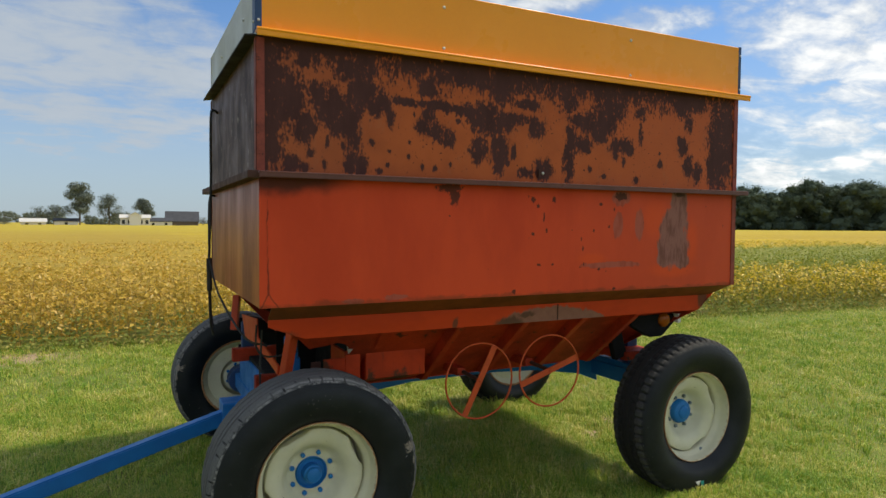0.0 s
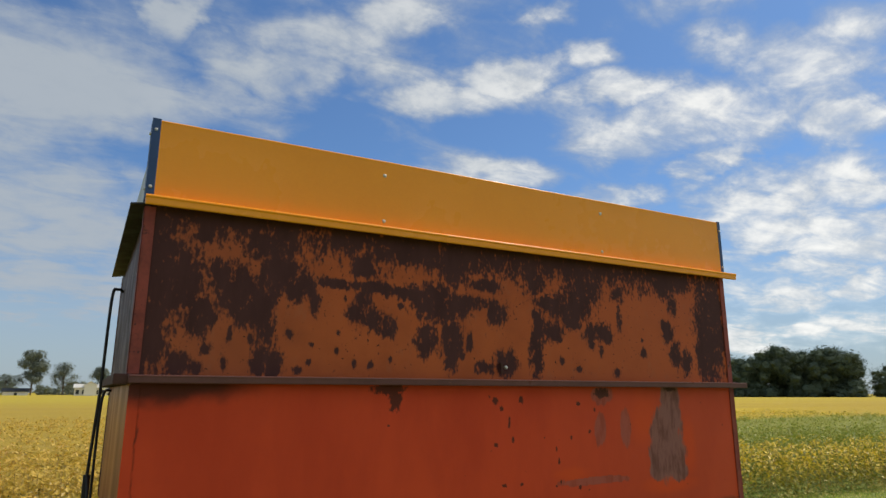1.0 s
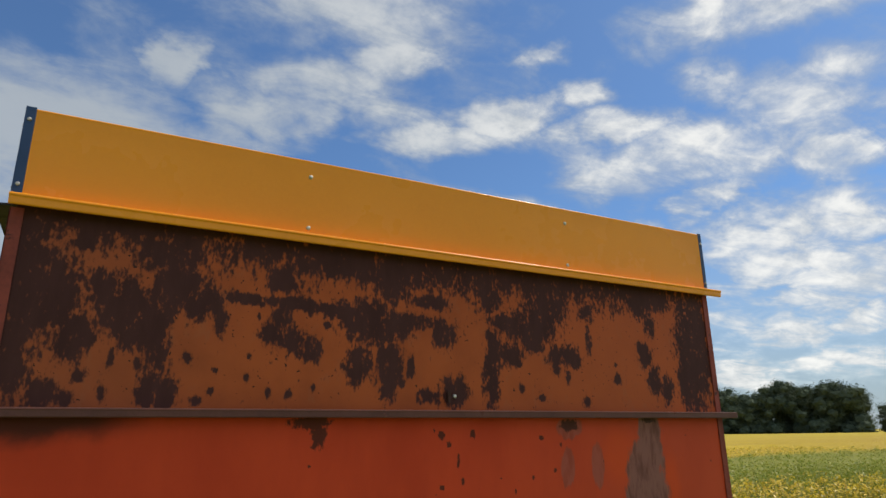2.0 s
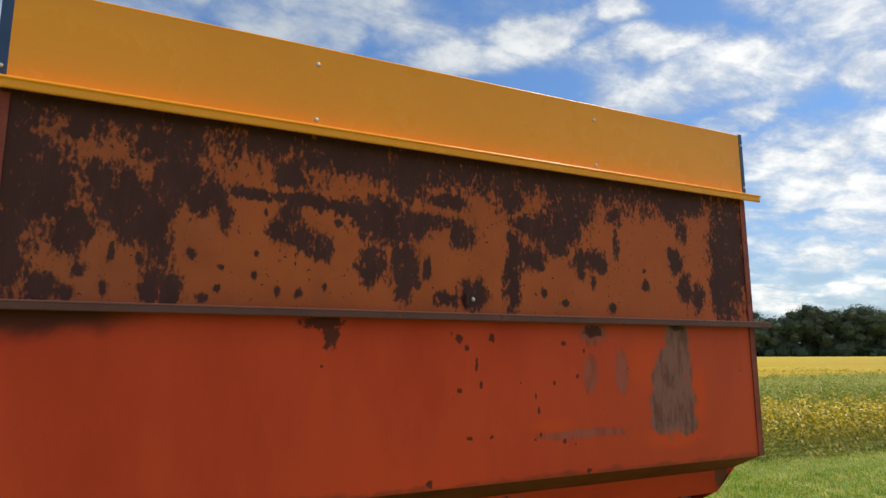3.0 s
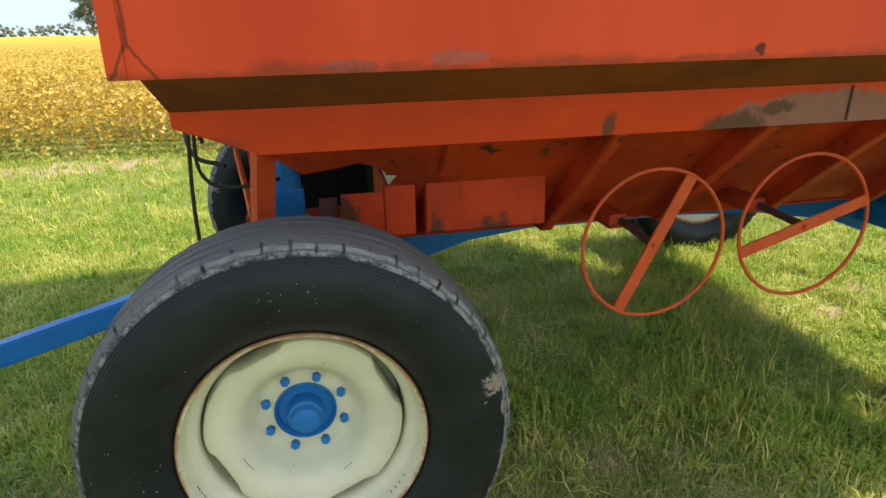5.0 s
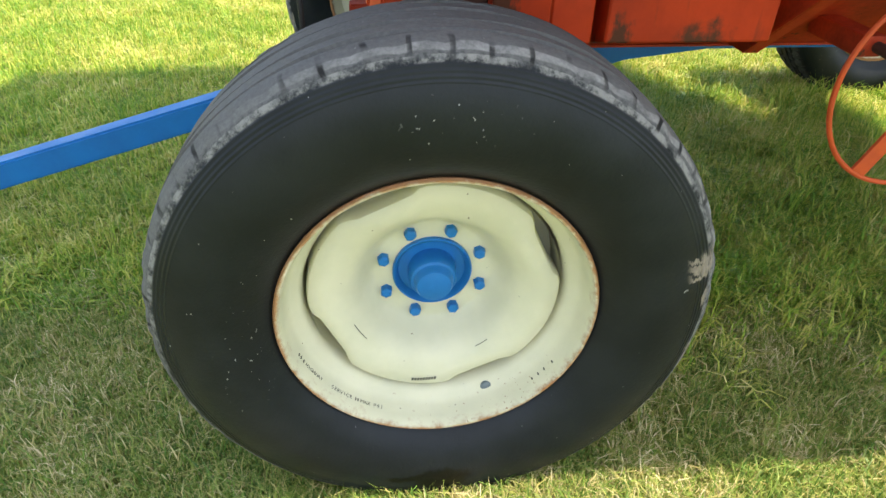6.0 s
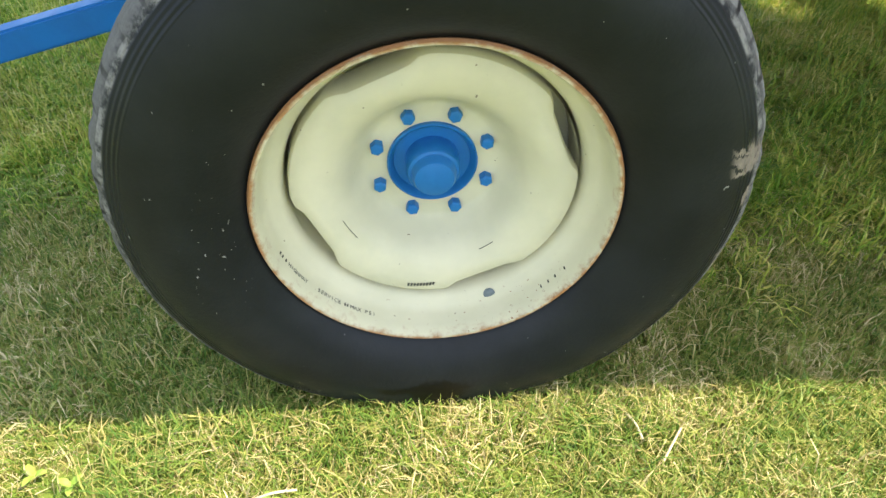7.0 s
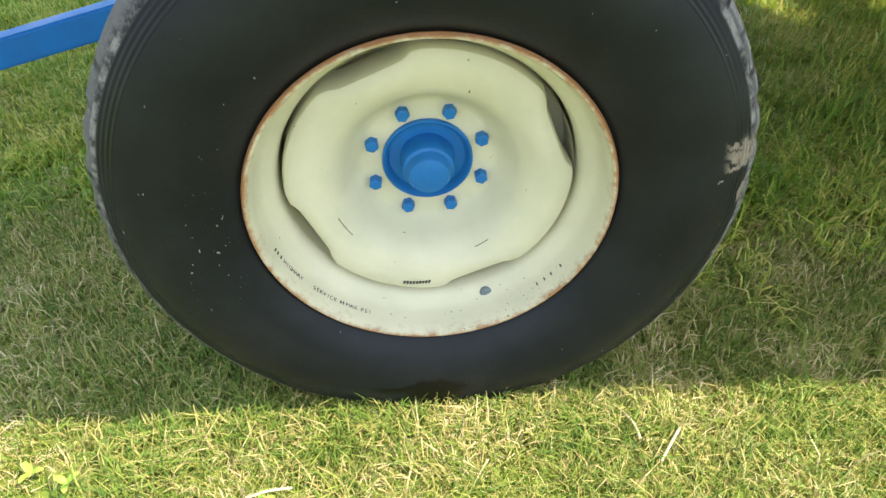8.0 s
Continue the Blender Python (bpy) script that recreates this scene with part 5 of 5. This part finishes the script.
# ---- the lawn ----
def blades_np(x, y, height, width):
    n = len(x)
    a, lean = rng.uniform(0, 2 * np.pi, n), rng.uniform(0.15, 1.35, n)
    d = np.stack([np.cos(a), np.sin(a), 0 * a], 1)
    b = a + rng.normal(np.pi / 2, 0.5, n)
    o = np.stack([np.cos(b), np.sin(b), 0 * b], 1) * (width * rng.uniform(0.7, 1.4, n))[:, None] * 0.5
    h = (height * rng.uniform(0.5, 1.4, n))[:, None]
    ll = lean[:, None]
    base = np.stack([x, y, 0 * x + LAWN - 0.002], 1)
    mid = base + d * h * ll * 0.28 + np.array([0, 0, 1.0]) * h * 0.55
    tip = base + d * h * ll * 1.0 + np.array([0, 0, 1.0]) * h * (1.05 - 0.5 * ll)
    v = np.stack([base - o, base + o, mid + o * 0.8, mid - o * 0.8, tip], 1).reshape(-1, 3)
    k = np.arange(n)[:, None] * 5
    return v, np.concatenate([k + np.array([0, 1, 2]), k + np.array([0, 2, 3]), k + np.array([3, 2, 4])], 0)


def lawn():
    parts = []
    for x0, x1, y0, y1, per, h, w, fade in ((-0.9, 2.5, 2.3, 4.0, 34000, 0.036, 0.0022, 0.25), (-1.0, 2.4, 2.3, 4.0, 2600, 0.054, 0.0027, 0.3), (2.1, 4.8, 2.2, 4.7, 9000, 0.052, 0.0044, 0.4),
                                            (-1.2, 2.5, 3.8, 4.7, 12000, 0.055, 0.0042, 0.2), (-2.4, 5.8, 4.4, 7.4, 5600, 0.055, 0.005, 0.4), (-4.8, 9.4, 6.9, 11.2, 1900, 0.042, 0.005, 0.6),
                                            (4.3, 8.4, 1.2, 5.0, 2200, 0.042, 0.0045, 0.7), (5.3, 9.4, 4.4, 7.4, 1900, 0.042, 0.005, 0.6), (7.6, 21.0, 1.2, 9.8, 950, 0.042, 0.007, 1.2),
                                            (-2.6, 5.0, 0.0, 2.7, 900, 0.045, 0.005, 0.9), (-5.0, -0.6, 1.0, 7.4, 1000, 0.045, 0.005, 0.9)):
        n = int((x1 - x0) * (y1 - y0) * per)
        x, y = rng.uniform(x0, x1, n), rng.uniform(y0, y1, n)
        # thinner towards the patch's rim, so that the patches run into each other
        rim = np.minimum(np.minimum(x - x0, x1 - x), np.minimum(y - y0, y1 - y))
        keep = (y < 10.2 - 0.12 * x) & (rng.random(n) < np.clip(0.15 + rim / fade, 0, 1))
        x, y = x[keep], y[keep]
        # tufts: blades gather
        x += 0.012 * np.sin(y * 90 + x * 31)
        y += 0.012 * np.sin(x * 83 - y * 27)
        bare = np.zeros(len(x))
        for bx, by, br in ((4.17, 5.7, 0.32), (3.85, 4.5, 0.2), (3.45, 4.32, 0.17), (3.9, 4.05, 0.26), (3.2, 4.15, 0.1), (3.4, 6.1, 0.34), (2.5, 6.3, 0.25), (3.9, 5.5, 0.3), (-0.6, 8.2, 0.6), (-1.5, 9.6, 0.9), (1.7, 5.3, 0.2), (0.2, 3.0, 0.1), (1.35, 2.75, 0.08)):
            bare = np.maximum(bare, np.exp(-((x - bx) ** 2 + (y - by) ** 2) / br ** 2))
        keep = rng.random(len(x)) > 0.9 * bare
        x, y = x[keep], y[keep]
        clump = 0.5 + 0.25 * np.sin(x * 21 + 2.1 * np.sin(y * 13)) + 0.25 * np.sin(y * 19 + 2.3 * np.sin(x * 11))
        parts.append(blades_np(x, y, h * (0.7 + 0.65 * clump), w))
    # taller tufts that the mower left
    for x0, x1, y0, y1, many, per, h, w in ((-0.9, 2.4, 2.4, 4.4, 560, 30, 0.055, 0.003), (1.6, 3.2, 3.7, 5.3, 420, 50, 0.075, 0.005), (1.4, 5.4, 3.4, 7.2, 1500, 34, 0.08, 0.005), (-2.6, 1.4, 4.2, 7.4, 700, 26, 0.06, 0.004), (-4.5, 9.5, 6.8, 10.9, 2600, 16, 0.075, 0.007), (5.0, 14.0, 1.5, 7.5, 2200, 16, 0.08, 0.008), (0.42, 1.33, 3.06, 3.24, 130, 40, 0.055, 0.0024), (2.3, 3.15, 3.5, 5.3, 190, 46, 0.11, 0.005)):
        cx, cy = rng.uniform(x0, x1, many), rng.uniform(y0, y1, many)
        x = (cx[:, None] + rng.normal(0, 0.03, (many, per))).ravel()
        y = (cy[:, None] + rng.normal(0, 0.03, (many, per))).ravel()
        keep = y < 10.2 - 0.12 * x
        parts.append(blades_np(x[keep], y[keep], h * rng.uniform(0.7, 1.35, keep.sum()), w))
    for name, some, mat, label in (("lawn_grass", (0, 1, 11, 17), M_BLADE, "short mown grass, green with straw-coloured dead blades"),
                                   ("turf_grass", (2, 3, 4, 5, 6, 7, 8, 9, 10, 12, 13, 14, 15, 16, 18), M_TURF, "short mown green grass with thin and tufted spots")):
        base, vs, fs = 0, [], []
        for k in some:
            v, f = parts[k]
            vs.append(v)
            fs.append(f + base)
            base += len(v)
        tagged(raw(name, np.concatenate(vs), np.concatenate(fs), mat), label, "grass", kind="stuff")


lawn()


M_BROAD = varied("pale_green_weed_leaf", (0.2, 0.32, 0.05), (0.3, 0.39, 0.075), 0.5, 60.0, amount=0.8)
M_STALK = varied("dry_straw_stalk", (0.72, 0.66, 0.46), (0.5, 0.42, 0.26), 0.6, 50.0, amount=0.8)


def broad_leaf(length, width, lift):
    """A rounded leaf along +x, folded a little along its rib and arching down to its tip."""
    bm = bmesh.new()
    rows = []
    for k in range(6):
        u = k / 5
        w = width * 0.5 * math.sin(math.pi * min(0.96, 0.08 + 0.9 * u)) ** 0.7
        z = lift * math.sin(math.pi * 0.75 * u)
        rows.append([bm.verts.new((length * u, y, z + 0.25 * abs(y))) for y in (-w, 0.0, w)])
    for p, q in zip(rows, rows[1:]):
        for i in range(2):
            bm.faces.new((p[i], p[i + 1], q[i + 1], q[i]))
    return bm


leaf_me = mesh_of("leaf", broad_leaf(0.025, 0.013, 0.006), M_BROAD, True)
for x, y, turns in ((0.155, 3.063, (5, 130, 250)), (0.225, 3.04, (40, 160, 285)), (0.57, 2.98, (20, 95, 190, 275))):
    weed = new("broadleaf_weed")
    weed.location = (x, y, LAWN + 0.022)
    for k, a in enumerate(turns):
        leaf = new("leaf", leaf_me)
        leaf.parent = weed
        leaf.matrix_basis = pose(0, 0, 0, 0, -8 - 6 * (k % 2), a)
    tagged(weed, "small pale green broad-leaved weed in the mown grass", "weed", "weeds in the lawn")
for a, b in (((1.252, 3.12, 0.05), (1.262, 3.055, 0.062)), ((1.345, 3.075, 0.06), (1.292, 3.015, 0.05)), ((0.62, 3.0, 0.058), (0.54, 2.99, 0.05))):
    tagged(part("dry_stalk", tube(bend([a, ((a[0] + b[0]) / 2, (a[1] + b[1]) / 2, max(a[2], b[2]) + 0.004), b], 4), 0.0024, 6), M_STALK, at=(0, 0, 0), smooth=True), "pale dry stalk lying on the grass", "stalk", "dry stalks on the lawn")


# ---- the distance ----
def spot_at(az, dist):
    return Vector((dist * math.sin(radians(az)), dist * math.cos(radians(az)), 0))


def tree(az, dist, height, width, seed, trunk=0.22, n=5000, sparse=1.0):
    r = np.random.default_rng(seed)
    t = new("tree")
    t.location = spot_at(az, dist)
    bm = bmesh.new()
    th = height * trunk
    tube([(0, 0, -0.1), (0.1, 0, th), (0.0, 0.15, height * 0.6), (0.1, 0, height * 0.85)], height * 0.016, 7, bm)
    lumps = []
    for k in range(30):
        a, q = r.uniform(0, 2 * np.pi), r.uniform(0.1, 1.0)
        z = th + (height - th) * r.uniform(0.1, 0.92)
        shape = math.sin(math.pi * min(0.97, max(0.12, (z - th * 0.6) / (height - th * 0.6)))) ** 0.6
        rad = width * 0.5 * shape * q * 0.72
        c = np.array([rad * math.cos(a), rad * math.sin(a), z])
        lumps.append((c, width * r.uniform(0.12, 0.22)))
        tube([(0, 0, z * 0.62), tuple(c * np.array([0.5, 0.5, 0.9])), tuple(c)], height * 0.006, 5, bm)
    ob = part("trunk", bm, M_BARK, t, at=(0, 0, 0))
    pts, out = [], []
    per = int(n / len(lumps))
    for c, s in lumps:
        d = r.normal(0, 1, (per, 3))
        d /= np.linalg.norm(d, axis=1)[:, None]
        pts.append(c + d * s * (r.random((per, 1)) ** 0.4) * np.array([1, 1, 0.8]))
        out.append(d)
    p = np.concatenate(pts)
    v, f = leaves_np(p, 0.034 * height * sparse, facing=np.concatenate(out))
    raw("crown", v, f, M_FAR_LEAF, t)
    tagged(t, "far leafy green tree beyond the field", "tree", "trees on the skyline")
    return t


def az_of(px):
    return 26.4 + math.degrees(math.atan((px - 784) / 1126))


D = 290.0
PX = D / 1126 * 1.1
tree(az_of(142), D, 66 * PX, 50 * PX, 1, 0.14, 6800)
tree(az_of(194), D + 8, 46 * PX, 46 * PX, 2, 0.3, 4000, 0.9)
tree(az_of(256), D + 15, 46 * PX, 36 * PX, 3, 0.15, 6000)
tree(az_of(100), D + 20, 31 * PX, 34 * PX, 4, 0.1, 3600)
tree(az_of(72), D + 20, 29 * PX, 34 * PX, 5, 0.1, 3600)
tree(az_of(8), D + 10, 20 * PX, 36 * PX, 6, 0.1, 3200)
tree(az_of(360), D + 40, 16 * PX, 26 * PX, 8, 0.1, 2000)
tree(-14.9, D, 76 * PX, 56 * PX, 9, 0.2, 6200)
tree(az_of(225), D + 26, 22 * PX, 50 * PX, 11, 0.1, 2800)


def gable(name, az, dist, w, d, h, roof, wall_mat, roof_mat, label, category, windows=0, turn=0.0):
    """A building with walls, an overhanging pitched roof with its ridge across the view, and windows."""
    b = new(name)
    b.location = spot_at(az, dist)
    b.rotation_euler = (0, 0, radians(-az + turn))
    bm = boxed(-w / 2, w / 2, -d / 2, d / 2, 0, h)
    part("wall", bm, wall_mat, b, at=(0, 0, 0))
    e = 0.4
    bm = bmesh.new()
    prof = [(-d / 2 - e, h - 0.1), (0, h + roof), (d / 2 + e, h - 0.1), (d / 2 + e, h + 0.1), (0, h + roof + 0.22), (-d / 2 - e, h + 0.1)]
    a = [bm.verts.new((-w / 2 - e, y, z)) for y, z in prof]
    c = [bm.verts.new((w / 2 + e, y, z)) for y, z in prof]
    bm.faces.new(a)
    bm.faces.new(c[::-1])
    for i in range(6):
        j = (i + 1) % 6
        bm.faces.new((a[i], c[i], c[j], a[j]))
    part("roof", bm, roof_mat, b, at=(0, 0, 0))
    for s in (-1, 1):
        x = s * w / 2
        part("gable_wall", slab([(x, -d / 2, h), (x, d / 2, h), (x, 0, h + roof - 0.02)], -0.1 * s), wall_mat, b, at=(0, 0, 0))
    for k in range(windows):
        x = -w / 2 + (k + 0.5) * w / windows
        part("window", boxed(x - 0.5, x + 0.5, -d / 2 - 0.06, -d / 2 + 0.02, h * 0.35, h * 0.8, 0.03), M_GLASS_DARK, b, at=(0, 0, 0))
    tagged(b, label, category)
    return b


gable("farmhouse", az_of(240), D - 20, 10, 8, 3.4, 1.2, M_HOUSE, M_PALE_ROOF, "white sided farmhouse with a pale roof beyond the field", "house", 5)
gable("farmhouse_wing", az_of(240), D - 24.5, 3.0, 4.0, 4.3, 1.2, M_HOUSE, M_PALE_ROOF, "white gabled upper wing of the farmhouse", "house", 1, 90)
gable("shed", az_of(283), D - 18, 9, 7, 2.2, 1.3, M_HOUSE, M_ROOF, "low white shed with a dark roof", "shed", 2)
gable("barn", az_of(323), D - 10, 12, 12, 2.2, 4.0, M_BARN, M_ROOF, "dark barn with a large grey roof", "barn")
gable("outbuilding", az_of(60), D - 8, 8, 8, 1.7, 1.2, M_HOUSE, M_PALE_ROOF, "small white outbuilding with a shallow pale roof", "shed", 2)
gable("garage", az_of(118), D, 8, 6, 2.1, 1.0, M_HOUSE, M_ROOF, "small pale garage among the trees", "shed", 1)


def far_wood(name, az0, az1, dist, height, n, label, seed, lump=1.0, mat=M_LEAF, leaf=0.026, per=130):
    """A dense far wood: crowns of many lumpy leaf clumps, each a rough hull set with loose leaves, and an uneven skyline."""
    r = np.random.default_rng(seed)
    bm = bmesh.new()
    bmesh.ops.create_icosphere(bm, subdivisions=2, radius=1.0)
    ball, tri = np.array([v.co for v in bm.verts]), np.array([[v.index for v in f.verts] for f in bm.faces])
    bm.free()
    pts, out, hv, hf = [], [], [], []
    for i in range(n):
        a = radians(r.uniform(az0, az1))
        dd = dist + r.uniform(0, 26)
        h = height * (0.7 + 0.3 * (0.5 + 0.5 * math.sin(a * 61 + 1.3) * math.cos(a * 23)) + r.normal(0, 0.05))
        cw = height * r.uniform(0.08, 0.19) * lump
        c = np.array([dd * math.sin(a), dd * math.cos(a), max(h * r.uniform(0.02, 1.0) ** 0.7 - cw * 0.3, cw * 0.5)])
        shape = np.array([1, 1, 0.8])
        hv.append(c + ball * cw * r.uniform(0.3, 0.62, (len(ball), 1)) * shape)
        hf.append(tri + i * len(ball))
        d = r.normal(0, 1, (per, 3))
        d /= np.linalg.norm(d, axis=1)[:, None]
        pts.append(c + d * cw * r.uniform(0.45, 1.08, (per, 1)) * shape)
        out.append(d)
    v, f = leaves_np(np.concatenate(pts), height * leaf, facing=np.concatenate(out), unruly=0.6)
    v[:, 2] = np.maximum(v[:, 2], 0.0)
    hv, hf = np.concatenate(hv), np.concatenate(hf)
    hv[:, 2] = np.maximum(hv[:, 2], 0.0)
    tagged(raw(name, np.concatenate([hv, v]), np.concatenate([hf, f + len(hv)]), mat), label, "wood", kind="stuff")


far_wood("wood", 45.0, 61.6, 240, 17.5, 1250, "dense dark green wood at the far edge of the field", 21, 1.25)
far_wood("wood_edge", 62.3, 70.0, 250, 13.0, 300, "lower trees beyond a gap in the wood", 22)
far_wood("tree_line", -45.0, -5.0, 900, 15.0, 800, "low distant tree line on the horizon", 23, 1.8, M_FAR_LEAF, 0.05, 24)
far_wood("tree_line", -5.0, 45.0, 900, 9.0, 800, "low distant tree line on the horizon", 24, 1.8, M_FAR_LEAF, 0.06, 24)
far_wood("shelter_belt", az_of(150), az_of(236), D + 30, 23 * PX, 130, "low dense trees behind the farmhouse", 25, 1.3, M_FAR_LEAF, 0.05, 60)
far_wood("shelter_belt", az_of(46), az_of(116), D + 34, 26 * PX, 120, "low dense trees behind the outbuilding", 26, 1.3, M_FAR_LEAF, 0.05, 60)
